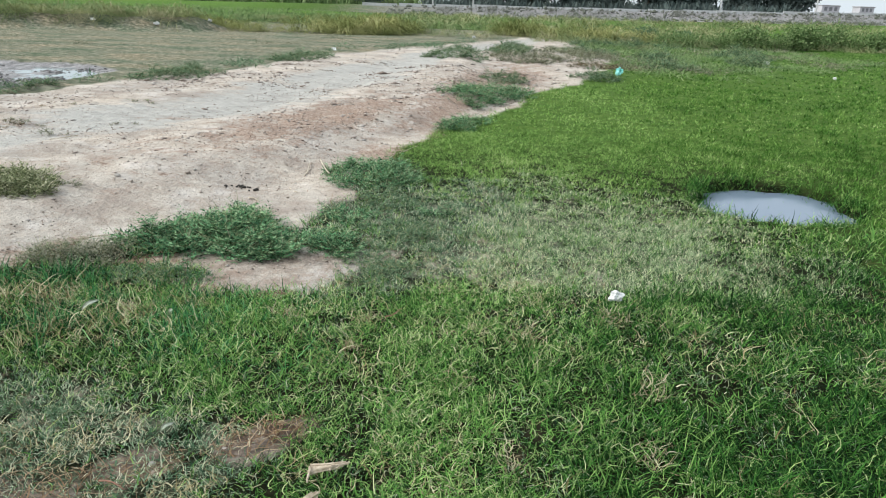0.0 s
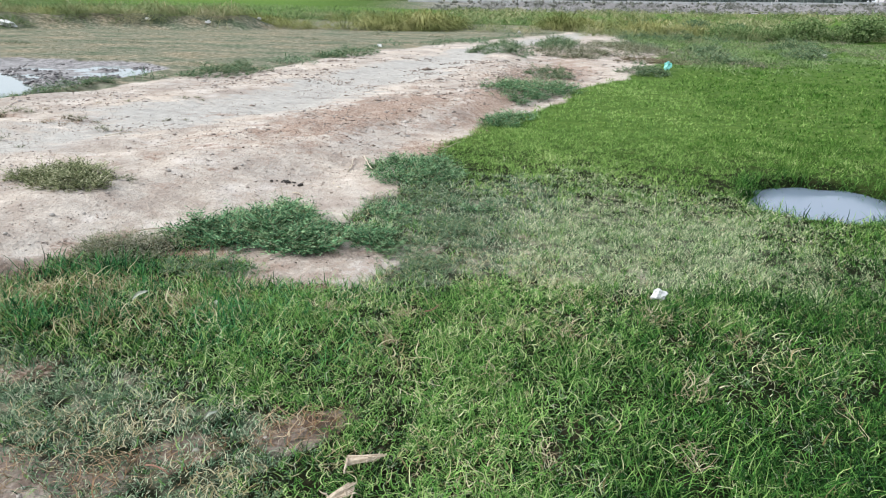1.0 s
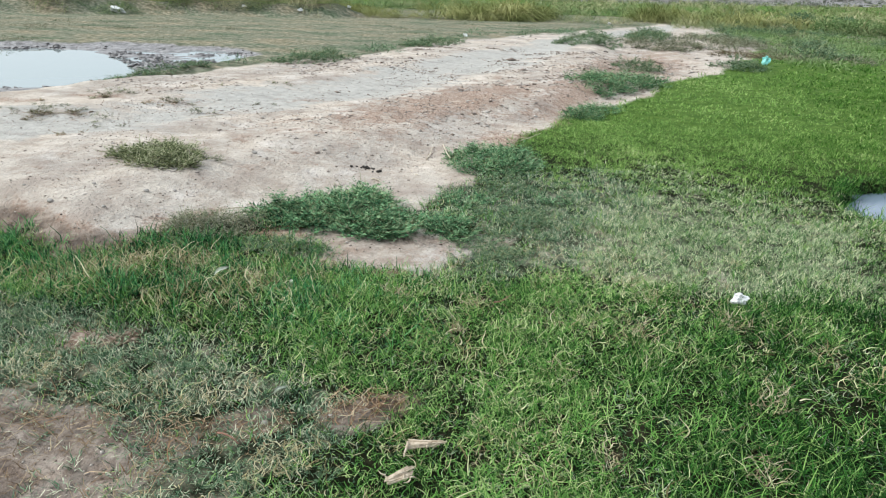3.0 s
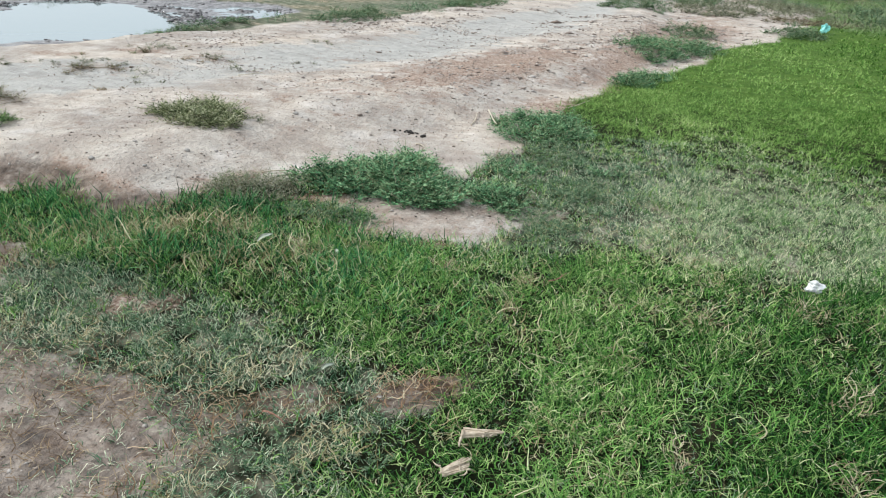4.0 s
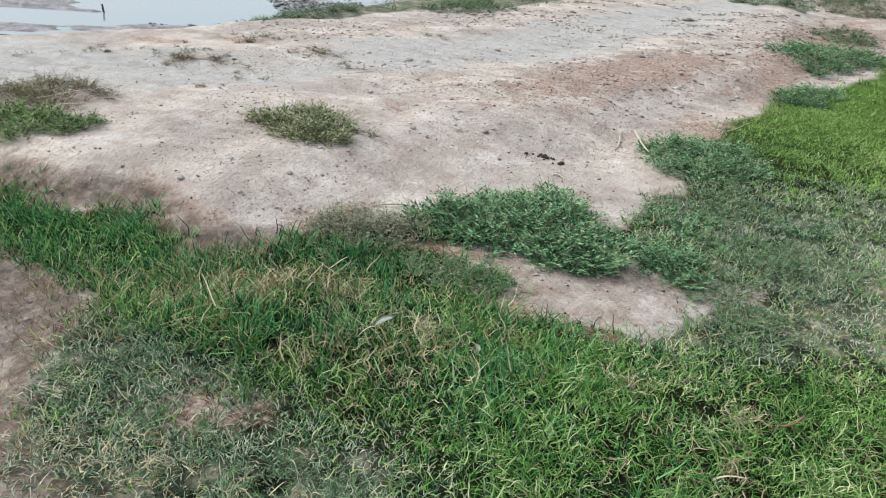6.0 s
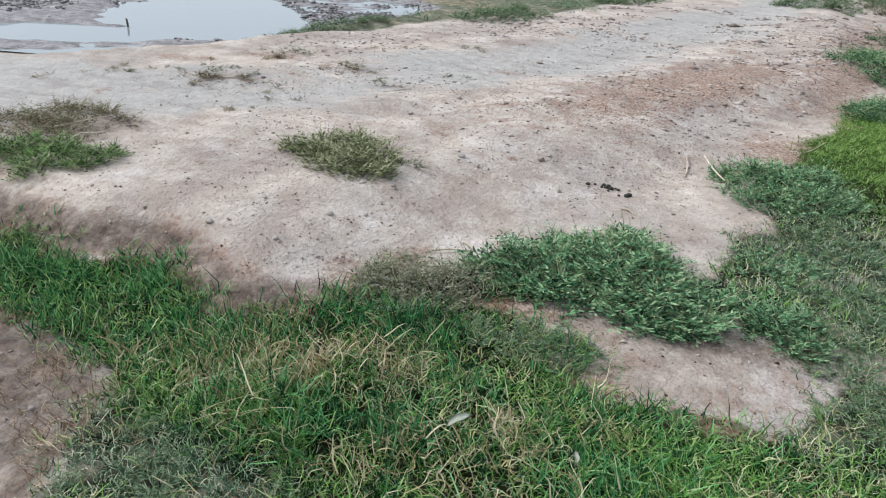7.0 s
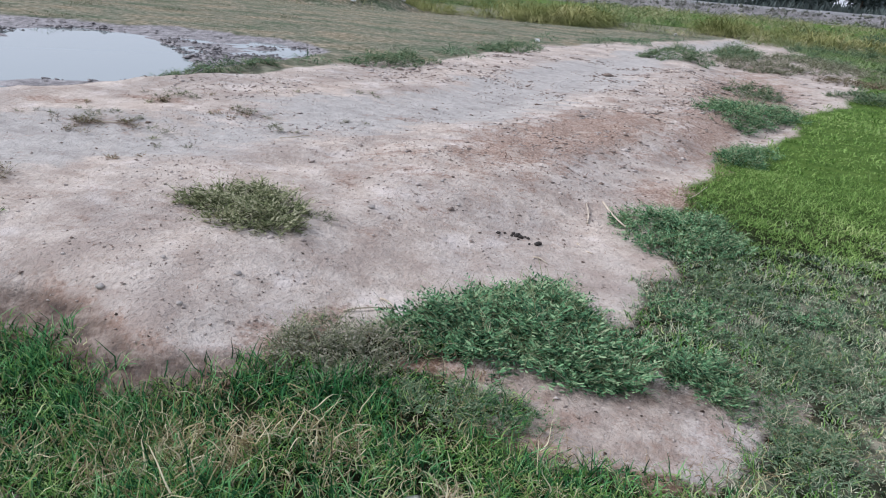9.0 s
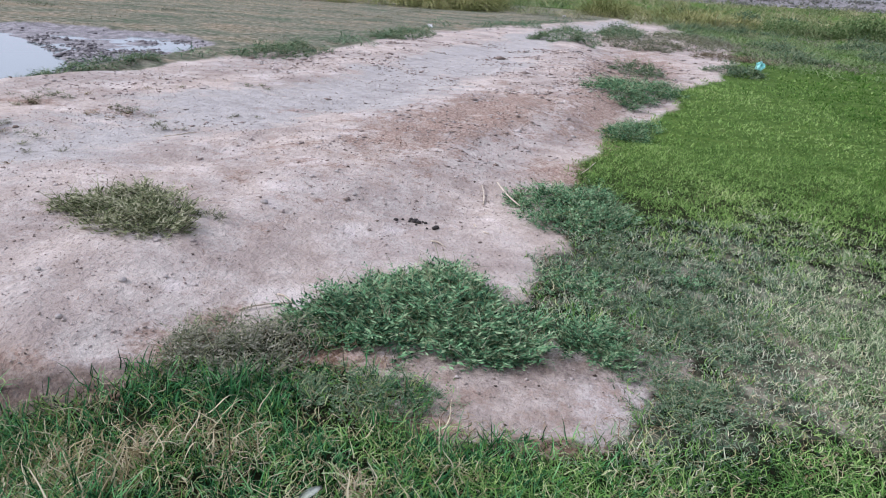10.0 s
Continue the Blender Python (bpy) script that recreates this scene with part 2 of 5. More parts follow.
def ground_material():
    m, nodes, links, bsdf = material("ground_soil")
    fine, mid, wide = noise_node(m, 38, 6, 0.65), noise_node(m, 7, 5, 0.6), noise_node(m, 0.9, 4)
    grit = noise_node(m, 160, 3, 0.6)
    # dark soil under turf, darkened to near black for the shade between blades
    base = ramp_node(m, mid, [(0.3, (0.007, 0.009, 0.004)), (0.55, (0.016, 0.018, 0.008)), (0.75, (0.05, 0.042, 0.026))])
    soil = ramp_node(m, fine, [(0.26, (0.318, 0.264, 0.218)), (0.5, (0.466, 0.407, 0.348)), (0.7, (0.568, 0.512, 0.447))])
    rusty = ramp_node(m, mid, [(0.35, (0.585, 0.536, 0.468)), (0.5, (0.503, 0.448, 0.385)), (0.72, (0.335, 0.277, 0.225))])
    soil = mix_node(m, 0.45, soil, rusty)
    blotch = noise_node(m, 3.2, 6, 0.7, (1, 1.5, 1))
    soil = mix_node(m, math_node(m, "MULTIPLY", ramp_node(m, blotch, [(0.46, (0, 0, 0)), (0.64, (1, 1, 1))]), 0.5), soil, (0.3, 0.236, 0.192))
    smear = noise_node(m, 1.7, 6, 0.7)
    soil = mix_node(m, math_node(m, "MULTIPLY", ramp_node(m, smear, [(0.51, (0, 0, 0)), (0.6, (1, 1, 1))]), 0.5), soil, (0.33, 0.268, 0.222))
    soil = mix_node(m, math_node(m, "MULTIPLY", ramp_node(m, smear, [(0.36, (1, 1, 1)), (0.46, (0, 0, 0))]), 0.5), soil, (0.65, 0.6, 0.553))
    speck = noise_node(m, 55, 2, 0.5)
    soil = mix_node(m, math_node(m, "MULTIPLY", ramp_node(m, speck, [(0.64, (0, 0, 0)), (0.69, (1, 1, 1))]), 0.45), soil, (0.2, 0.15, 0.12))
    pale = ramp_node(m, wide, [(0.35, (0.91, 0.91, 0.935)), (0.65, (1.235, 1.213, 1.2))])
    soil = mix_node(m, 1.0, soil, pale, "MULTIPLY")
    track = ramp_node(m, mid, [(0.3, (0.375, 0.353, 0.322)), (0.55, (0.472, 0.449, 0.415)), (0.75, (0.557, 0.536, 0.497))])
    track = mix_node(m, math_node(m, "MULTIPLY", ramp_node(m, noise_node(m, 2.6, 6, 0.75, (0.5, 1.2, 1)), [(0.52, (0, 0, 0)), (0.62, (1, 1, 1))]), 0.55), track, (0.3, 0.272, 0.25))
    debris = ramp_node(m, fine, [(0.34, (0.125, 0.072, 0.048)), (0.5, (0.31, 0.205, 0.152)), (0.66, (0.52, 0.43, 0.36))])
    mud = ramp_node(m, noise_node(m, 6, 6, 0.75), [(0.36, (0.1, 0.092, 0.09)), (0.5, (0.23, 0.21, 0.205)), (0.66, (0.43, 0.4, 0.39))])
    dull = ramp_node(m, mid, [(0.34, (0.1, 0.108, 0.072)), (0.5, (0.185, 0.18, 0.132)), (0.66, (0.34, 0.3, 0.235))])
    streak = noise_node(m, 0.8, 5, 0.65, (0.6, 1, 1))
    dull2 = ramp_node(m, streak, [(0.36, (0.6, 0.76, 0.64)), (0.48, (0.98, 1.02, 0.98)), (0.58, (1.2, 1.12, 1.04)), (0.68, (1.34, 1.17, 1.06))])
    dull = mix_node(m, 1.0, dull, dull2, "MULTIPLY")
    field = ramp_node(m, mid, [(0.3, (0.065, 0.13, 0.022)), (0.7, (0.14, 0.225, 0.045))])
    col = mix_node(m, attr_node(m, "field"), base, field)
    col = mix_node(m, ragged(m, attr_node(m, "dull"), 0.8, mid), col, dull)
    soil_w = ragged(m, attr_node(m, "soil"), 0.7, fine)
    col = mix_node(m, soil_w, col, soil)
    col = mix_node(m, math_node(m, "MULTIPLY", ragged(m, attr_node(m, "track"), 1.5, blotch), 0.9), col, track)
    col = mix_node(m, math_node(m, "MULTIPLY", ragged(m, attr_node(m, "debris"), 2.3, noise_node(m, 4, 7, 0.8)), 0.8), col, debris)
    damp_shade = ramp_node(m, noise_node(m, 9, 6, 0.7), [(0.36, (0.05, 0.04, 0.035)), (0.5, (0.16, 0.122, 0.098)), (0.64, (0.33, 0.275, 0.23))])
    col = mix_node(m, math_node(m, "MULTIPLY", ragged(m, attr_node(m, "damp_shade"), 0.8, fine), 0.8), col, damp_shade)
    mud_w = ragged(m, attr_node(m, "mud"), 0.8, mid)
    col = mix_node(m, mud_w, col, mud)
    links.new(col, bsdf.inputs["Base Color"])
    rough = math_node(m, "MULTIPLY", mud_w, -0.48)
    rough = math_node(m, "ADD", rough, 0.95)
    links.new(rough, bsdf.inputs["Roughness"])
    links.new(math_node(m, "ADD", math_node(m, "MULTIPLY", mud_w, 0.3), 0.05), bsdf.inputs["Specular IOR Level"])
    b = bump_node(m, grit, 0.22, 0.006)
    b = bump_node(m, fine, 0.5, 0.03, b)
    b = bump_node(m, noise_node(m, 11, 5, 0.65), 0.6, 0.05, b)
    links.new(b, bsdf.inputs["Normal"])
    return m


def blade_material(name, stops, patch=0.35, rough=0.75, gloss=0.015, single=1.0, grain=1.6):
    """Plant material: one colour an island out of a ramp, drifting from place to place."""
    m, nodes, links, bsdf = material(name)
    geo = nodes.new("ShaderNodeNewGeometry")
    drift, wide = noise_node(m, grain, 3), noise_node(m, grain * 0.26, 2)
    d = math_node(m, "SUBTRACT", math_node(m, "MULTIPLY", math_node(m, "ADD", drift, wide), 0.6), 0.6)
    d = math_node(m, "MULTIPLY", d, patch * 2.2)
    own = math_node(m, "ADD", math_node(m, "MULTIPLY", geo.outputs["Random Per Island"], single), 0.5 - 0.5 * single)
    v = math_node(m, "ADD", own, d, True)
    col = ramp_node(m, v, stops)
    links.new(col, bsdf.inputs["Base Color"])
    bsdf.inputs["Roughness"].default_value = rough
    bsdf.inputs["Specular IOR Level"].default_value = gloss
    thin = nodes.new("ShaderNodeBsdfTranslucent")
    links.new(col, thin.inputs["Color"])
    both = nodes.new("ShaderNodeMixShader")
    both.inputs[0].default_value = 0.12
    links.new(bsdf.outputs[0], both.inputs[1])
    links.new(thin.outputs[0], both.inputs[2])
    links.new(both.outputs[0], nodes["Material Output"].inputs["Surface"])
    return m


def plain_material(name, lo, hi, scale=20.0, rough=0.8, bump=0.0, gloss=0.3, metal=0.0):
    m, nodes, links, bsdf = material(name)
    n = noise_node(m, scale, 5, 0.6)
    col = ramp_node(m, n, [(0.3, lo), (0.7, hi)])
    big = noise_node(m, scale * 0.15, 3)
    shade = ramp_node(m, big, [(0.3, (0.85, 0.85, 0.85)), (0.7, (1.1, 1.1, 1.1))])
    links.new(mix_node(m, 1.0, col, shade, "MULTIPLY"), bsdf.inputs["Base Color"])
    bsdf.inputs["Roughness"].default_value, bsdf.inputs["Metallic"].default_value = rough, metal
    bsdf.inputs["Specular IOR Level"].default_value = gloss
    if bump:
        links.new(bump_node(m, n, 0.6, bump), bsdf.inputs["Normal"])
    return m


def water_material(name, tint, ripple):
    m, nodes, links, bsdf = material(name)
    bsdf.inputs["Base Color"].default_value = (*tint, 1)
    bsdf.inputs["Roughness"].default_value = 0.04
    bsdf.inputs["IOR"].default_value = 1.33
    bsdf.inputs["Specular IOR Level"].default_value = 0.5
    n = noise_node(m, 5, 3)
    links.new(bump_node(m, n, 0.25, ripple), bsdf.inputs["Normal"])
    return m


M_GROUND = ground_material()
# lush and deep grass: darkest stops put the shade of gaps into single blades
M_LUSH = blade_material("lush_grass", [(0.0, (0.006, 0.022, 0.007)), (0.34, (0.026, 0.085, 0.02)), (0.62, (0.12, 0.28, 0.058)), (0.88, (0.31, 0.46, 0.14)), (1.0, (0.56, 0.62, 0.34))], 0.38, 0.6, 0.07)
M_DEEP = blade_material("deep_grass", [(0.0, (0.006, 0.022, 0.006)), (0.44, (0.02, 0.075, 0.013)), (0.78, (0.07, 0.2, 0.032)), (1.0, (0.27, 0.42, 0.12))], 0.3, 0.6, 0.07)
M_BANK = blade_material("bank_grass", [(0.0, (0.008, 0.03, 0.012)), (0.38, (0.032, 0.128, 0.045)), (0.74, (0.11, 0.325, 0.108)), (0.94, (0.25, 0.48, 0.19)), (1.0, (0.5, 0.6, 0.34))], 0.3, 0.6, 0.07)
M_MEADOW = blade_material("meadow_grass", [(0.0, (0.068, 0.135, 0.035)), (0.5, (0.21, 0.345, 0.086)), (0.85, (0.36, 0.49, 0.165)), (1.0, (0.52, 0.57, 0.27))], 0.55, single=0.7)
M_DARK_MEADOW = blade_material("dark_meadow_grass", [(0.0, (0.018, 0.05, 0.011)), (0.5, (0.078, 0.172, 0.03)), (0.85, (0.185, 0.31, 0.072)), (1.0, (0.33, 0.43, 0.17))], 0.6, single=0.6)
M_WORN = blade_material("worn_grass", [(0.0, (0.016, 0.04, 0.022)), (0.36, (0.112, 0.21, 0.118)), (0.7, (0.37, 0.47, 0.3)), (1.0, (0.78, 0.73, 0.56))], 0.35)
M_TRAMPLED = blade_material("trampled_grass", [(0.0, (0.05, 0.1, 0.04)), (0.34, (0.23, 0.35, 0.16)), (0.72, (0.53, 0.59, 0.36)), (1.0, (0.84, 0.79, 0.56))], 0.25)
M_RUNNER = blade_material("grass_runner", [(0.0, (0.07, 0.175, 0.035)), (0.45, (0.155, 0.335, 0.068)), (0.8, (0.35, 0.49, 0.16)), (1.0, (0.68, 0.67, 0.4))], 0.3, 0.6, 0.07)
M_STRAW = blade_material("straw", [(0.0, (0.17, 0.135, 0.065)), (0.5, (0.4, 0.345, 0.19)), (1.0, (0.66, 0.6, 0.41))], 0.2)
M_THATCH = blade_material("brown_thatch", [(0.0, (0.11, 0.07, 0.04)), (0.5, (0.27, 0.185, 0.11)), (1.0, (0.5, 0.4, 0.26))], 0.2)
M_LITTER = blade_material("dry_litter", [(0.0, (0.12, 0.075, 0.055)), (0.5, (0.28, 0.19, 0.145)), (1.0, (0.5, 0.41, 0.33))], 0.2)
M_TANGLE = blade_material("dead_tangle", [(0.0, (0.17, 0.12, 0.07)), (0.5, (0.37, 0.3, 0.19)), (1.0, (0.58, 0.52, 0.37))], 0.25)
M_BROWN = blade_material("brown_leaf", [(0.0, (0.06, 0.045, 0.03)), (0.5, (0.17, 0.125, 0.085)), (1.0, (0.36, 0.29, 0.2))], 0.2)
M_ROOT = blade_material("root", [(0.0, (0.13, 0.075, 0.045)), (0.5, (0.33, 0.21, 0.125)), (1.0, (0.56, 0.42, 0.28))], 0.2)
M_BUSH = blade_material("bush_leaf", [(0.0, (0.014, 0.038, 0.02)), (0.34, (0.074, 0.17, 0.085)), (0.7, (0.182, 0.362, 0.172)), (1.0, (0.4, 0.54, 0.3))], 0.6, grain=11.0, single=0.95)
M_OLIVE = blade_material("olive_leaf", [(0.0, (0.05, 0.062, 0.03)), (0.5, (0.19, 0.215, 0.105)), (0.8, (0.37, 0.38, 0.22)), (1.0, (0.55, 0.53, 0.36))], 0.5, grain=12.0)
M_GREY = blade_material("grey_leaf", [(0.0, (0.08, 0.09, 0.055)), (0.5, (0.2, 0.21, 0.145)), (1.0, (0.42, 0.39, 0.3))], 0.12)
M_WEED = blade_material("weed_leaf", [(0.0, (0.05, 0.095, 0.052)), (0.5, (0.13, 0.21, 0.115)), (1.0, (0.28, 0.36, 0.22))], 0.25)
M_DULL = blade_material("dull_grass", [(0.0, (0.08, 0.1, 0.055)), (0.5, (0.19, 0.2, 0.125)), (1.0, (0.4, 0.37, 0.27))], 0.5)
M_TALL = blade_material("tall_grass", [(0.0, (0.1, 0.15, 0.06)), (0.4, (0.2, 0.25, 0.11)), (0.7, (0.33, 0.33, 0.17)), (1.0, (0.48, 0.44, 0.28))], 1.5, single=0.22, grain=0.8)
M_TUSSOCK = blade_material("tussock_grass", [(0.0, (0.1, 0.12, 0.035)), (0.45, (0.24, 0.26, 0.095)), (0.8, (0.4, 0.39, 0.17)), (1.0, (0.55, 0.52, 0.29))], 1.2, single=0.25, grain=1.1)
M_CROP = blade_material("crop", [(0.0, (0.1, 0.15, 0.06)), (0.5, (0.19, 0.26, 0.115)), (1.0, (0.33, 0.37, 0.19))], 1.3, single=0.22, grain=0.8)
M_ROUGH = blade_material("rough_grass", [(0.0, (0.085, 0.145, 0.05)), (0.5, (0.2, 0.285, 0.115)), (1.0, (0.38, 0.435, 0.23))], 0.8, single=0.4)
M_SHRUB = blade_material("shrub_leaf", [(0.0, (0.1, 0.16, 0.06)), (0.5, (0.17, 0.25, 0.095)), (1.0, (0.28, 0.34, 0.16))], 0.6)
# pale blue-grey leaves: distance haze is mixed into the colour
M_HAZY_TREE = blade_material("hazy_tree_leaf", [(0.0, (0.06, 0.08, 0.075)), (0.5, (0.095, 0.12, 0.11)), (1.0, (0.15, 0.175, 0.16))], 0.3)
M_STEM = plain_material("stem", (0.1, 0.12, 0.06), (0.22, 0.22, 0.12), 60)
# pond tint is murky water plus some sky reflection painted into the base colour
M_WATER = water_material("pond_water", (0.18, 0.222, 0.285), 0.0015)
M_MILKY = water_material("puddle_water", (0.26, 0.3, 0.295), 0.001)
M_BARK = plain_material("bark", (0.07, 0.055, 0.04), (0.16, 0.13, 0.1), 8, 0.9, 0.01)


# ---------------------------------------------------------------- mesh helpers
def mesh_object(name, verts, tris, mat, parent=None, smooth=False):
    verts, tris = np.asarray(verts, np.float32).reshape(-1, 3), np.asarray(tris, np.int32).reshape(-1, 3)
    me = bpy.data.meshes.new(name)
    me.vertices.add(len(verts))
    me.vertices.foreach_set("co", verts.ravel())
    me.loops.add(tris.size)
    me.loops.foreach_set("vertex_index", tris.ravel())
    me.polygons.add(len(tris))
    me.polygons.foreach_set("loop_start", np.arange(0, tris.size, 3, dtype=np.int32))
    me.polygons.foreach_set("use_smooth", np.full(len(tris), smooth))
    me.update(calc_edges=True)
    me.materials.append(mat)
    ob = new(name, me)
    ob.parent = parent
    return ob


def part(name, bm, mat, parent, label="", smooth=True):
    """Links a bmesh as one mesh object under a thing or a part."""
    me = bpy.data.meshes.new(name)
    for f in bm.faces:
        f.smooth = smooth
    bm.to_mesh(me)
    bm.free()
    me.materials.append(mat)
    ob = new(name, me)
    ob.parent = parent
    return tagged(ob, label)


def empty(name, x, y, z, label, category, group="", kind=""):
    ob = new(name)
    ob.location = (x, y, z)
    return tagged(ob, label, category, group, kind)


rng = np.random.default_rng(7)


def ribbons(x, y, z, length, width, lean, curl, heading=None, wave=0.0, steps=2):
    """Blades: flat tapering ribbons that rise, lean and curl over. Returns vertices and triangles."""
    n = len(x)
    if heading is None:
        heading = rng.uniform(0, 2 * math.pi, n)
    dx, dy = np.cos(heading), np.sin(heading)
    twist = heading + math.pi / 2 + rng.normal(0, 0.6, n)
    wx, wy = np.cos(twist), np.sin(twist)
    wob = rng.normal(0, 1, n) * wave
    rows = []
    for i in range(steps + 1):
        u = i / steps
        out = length * (lean * u + curl * u * u)
        up = length * u * np.sqrt(np.clip(1 - (lean + curl * u) ** 2 * 0.85, 0.02, 1)) - length * np.clip(curl - 0.55, 0, 1) * u ** 3
        side = wob * length * math.sin(u * 5.0)
        px, py, pz = x + dx * out - dy * side, y + dy * out + dx * side, z + up
        w = width * (1 - u) ** 0.6 * 0.5
        if i < steps:
            rows.append(np.stack([px - wx * w, py - wy * w, pz], 1))
            rows.append(np.stack([px + wx * w, py + wy * w, pz], 1))
        else:
            rows.append(np.stack([px, py, pz], 1))
    k = 2 * steps + 1
    verts = np.stack(rows, 1).reshape(-1, 3)
    cell = []
    for i in range(steps - 1):
        a = 2 * i
        cell += [(a, a + 1, a + 3), (a, a + 3, a + 2)]
    cell.append((2 * steps - 2, 2 * steps - 1, 2 * steps))
    tris = (np.arange(n)[:, None, None] * k + np.array(cell)[None]).reshape(-1, 3)
    return verts, tris


def join_geo(parts):
    vs, ts, at = [], [], 0
    for v, t in parts:
        vs.append(v)
        ts.append(t + at)
        at += len(v)
    return np.concatenate(vs), np.concatenate(ts)


def scatter(x0, x1, y0, y1, per_m2, weight):
    """Random places in a rectangle, thinned by weight(x, y), 0 to 1."""
    n = int((x1 - x0) * (y1 - y0) * per_m2)
    x, y = rng.uniform(x0, x1, n), rng.uniform(y0, y1, n)
    keep = rng.random(n) < weight(x, y)
    return x[keep], y[keep]


# ---------------------------------------------------------------- ground sheet
def spread(lo, hi, step, grow_lo, grow_hi, reach):
    mid = list(np.arange(lo, hi, step))
    left, right, s = [lo - step], [mid[-1] + step], step
    while left[-1] > -reach:
        left.append(left[-1] - (step + grow_lo * (lo - left[-1])))
    while right[-1] < reach:
        right.append(right[-1] + step + grow_hi * (right[-1] - hi))
    return np.array(left[::-1] + mid + right)


def soil_weight(x, y):
    soft = 0.12 + 0.025 * np.clip(y - 7, 0, 20)
    s = fade(-soft, soft, dirt_side(x, y))
    s = np.maximum(s, fade(-0.16, 0.12, inside(BARE, x, y) + (fbm(x, y, 0.16, 21) - 0.5) * 0.22))
    s = np.maximum(s, fade(-0.2, 0.15, inside(BARE_NEAR, x, y) + (fbm(x, y, 0.35, 22) - 0.5) * 0.28))
    s = np.maximum(s, 0.4 * fade(-0.08, 0.08, inside(DRY_LEFT, x, y) + (fbm(x, y, 0.2, 23) - 0.5) * 0.2))
    s = np.maximum(s, 0.9 * fade(-0.05, 0.04, inside(BARE_THIN, x, y) + (fbm(x, y, 0.1, 24) - 0.5) * 0.1))
    s = np.maximum(s, 0.85 * fade(-0.06, 0.05, inside(DRY_NEAR, x, y) + (fbm(x, y, 0.12, 25) - 0.5) * 0.12))
    s = np.maximum(s, 0.75 * bump_at(x, y, -2.1, 2.42, 0.16, 0.09))
    return s


def worn_weight(x, y):
    a = fade(-1.3, 0.45, inside(TRAMPLED, x, y) + (fbm(x, y, 0.4, 51) - 0.5) * 1.1 + (fbm(x, y, 1.3, 50) - 0.5) * 1.0)
    a = 0.95 * a * fade(3.25, 3.85, y + (fbm(x, y, 0.5, 53) - 0.5) * 0.5)
    b = fade(-0.15, 0.25, inside(WORN, x, y) + (fbm(x, y, 0.5, 52) - 0.5) * 0.6)
    return np.maximum(a, b)


def build_ground():
    xs = spread(-5.5, 3.0, 0.062, 0.07, 0.075, 3500)
    ys = spread(1.2, 11.0, 0.062, 0.2, 0.06, 3500)
    gx, gy = np.meshgrid(xs, ys)
    x, y = gx.ravel(), gy.ravel()
    verts = np.stack([x, y, relief(x, y)], 1)
    nx, ny = len(xs), len(ys)
    i = (np.arange(ny - 1)[:, None] * nx + np.arange(nx - 1)[None]).ravel()
    tris = np.concatenate([np.stack([i, i + 1, i + nx + 1], 1), np.stack([i, i + nx + 1, i + nx], 1)])
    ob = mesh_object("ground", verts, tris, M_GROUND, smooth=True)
    tagged(ob, "pale trodden earth, mud and turf of an open field", "ground", kind="structure")
    far = fade(14, 30, y)
    dirt = inside(DIRT, x, y)
    flats = flat_line(x, y) * (1 - fade(44, 52, y))
    flats = np.maximum(flats, worn_weight(x, y) * (0.44 + 0.12 * fade(3.0, 3.8, y)))
    track = 0.8 * (1 - fade(0.2, 1.6, line_distance(PATH_LINE, x, y) + (fbm(x, y, 1.2, 31) - 0.5) * 1.6)) * fade(0, 0.6, dirt)
    debris = np.maximum(0.6 * bump_at(x, y, -1.6, 9.0, 0.75, 2.6, -0.42), 0.8 * bump_at(x, y, 1.2, 15.5, 0.9, 4.5, -0.2))
    debris = np.maximum(debris, 0.72 * bump_at(x, y, -0.1, 10.2, 0.5, 2.2, -0.2))
    # brown soil on the bank's slope, darkened for the slope's shade as well
    debris = np.maximum(debris, 0.66 * np.exp(-((dirt - 0.06) / 0.2) ** 2) * (y < 4.5) * (x < -2.4))
    debris = np.maximum(debris, 0.7 * bump_at(x, y, -0.75, 7.4, 0.35, 0.6)) + 0.2 * fade(0.1, 1.0, dirt)
    debris = np.maximum(debris, 0.65 * fade(-0.1, 0.06, np.maximum(np.maximum(inside(DRY_NEAR, x, y), inside(DRY_LEFT, x, y)), np.maximum(inside(DRY_STRIP, x, y), inside(DRY_FRONT, x, y)))))
    for wx, wy, wr in ((-5.7, 6.45, 0.5), (-4.85, 7.55, 0.4), (-5.9, 7.6, 0.35), (-4.3, 7.2, 0.3), (-3.6, 8.6, 0.35), (-6.6, 6.9, 0.3), (-6.2, 5.6, 0.35)):
        debris = np.maximum(debris, 0.62 * bump_at(x, y, wx, wy, wr * 1.5, wr * 0.7, 0.25))
    bank = fade(96, 102, y - 0.1 * x) * fade(-40, 10, x)
    flats = np.maximum(flats, bank)
    bare_near = fade(-0.08, 0.0, np.maximum(inside(BARE_NEAR, x, y), np.maximum(inside(BARE_THIN, x, y), inside(DRY_NEAR, x, y))))
    debris = np.maximum(debris, 0.45 * bare_near)
    debris = np.maximum(debris, 0.8 * bump_at(x, y, -2.1, 2.42, 0.3, 0.2))
    debris = np.maximum(debris, 0.36 * fade(-0.15, 0.1, inside(BARE, x, y)))
    berm = 1 - fade(0.6, 1.8, line_distance(BERM, x, y))
    damp_shade = np.maximum(0.78 * fade(-0.2, 0.1, inside(BARE_NEAR, x, y)), fade(-0.06, 0.02, np.maximum(inside(BARE_THIN, x, y), inside(DRY_NEAR, x, y))))
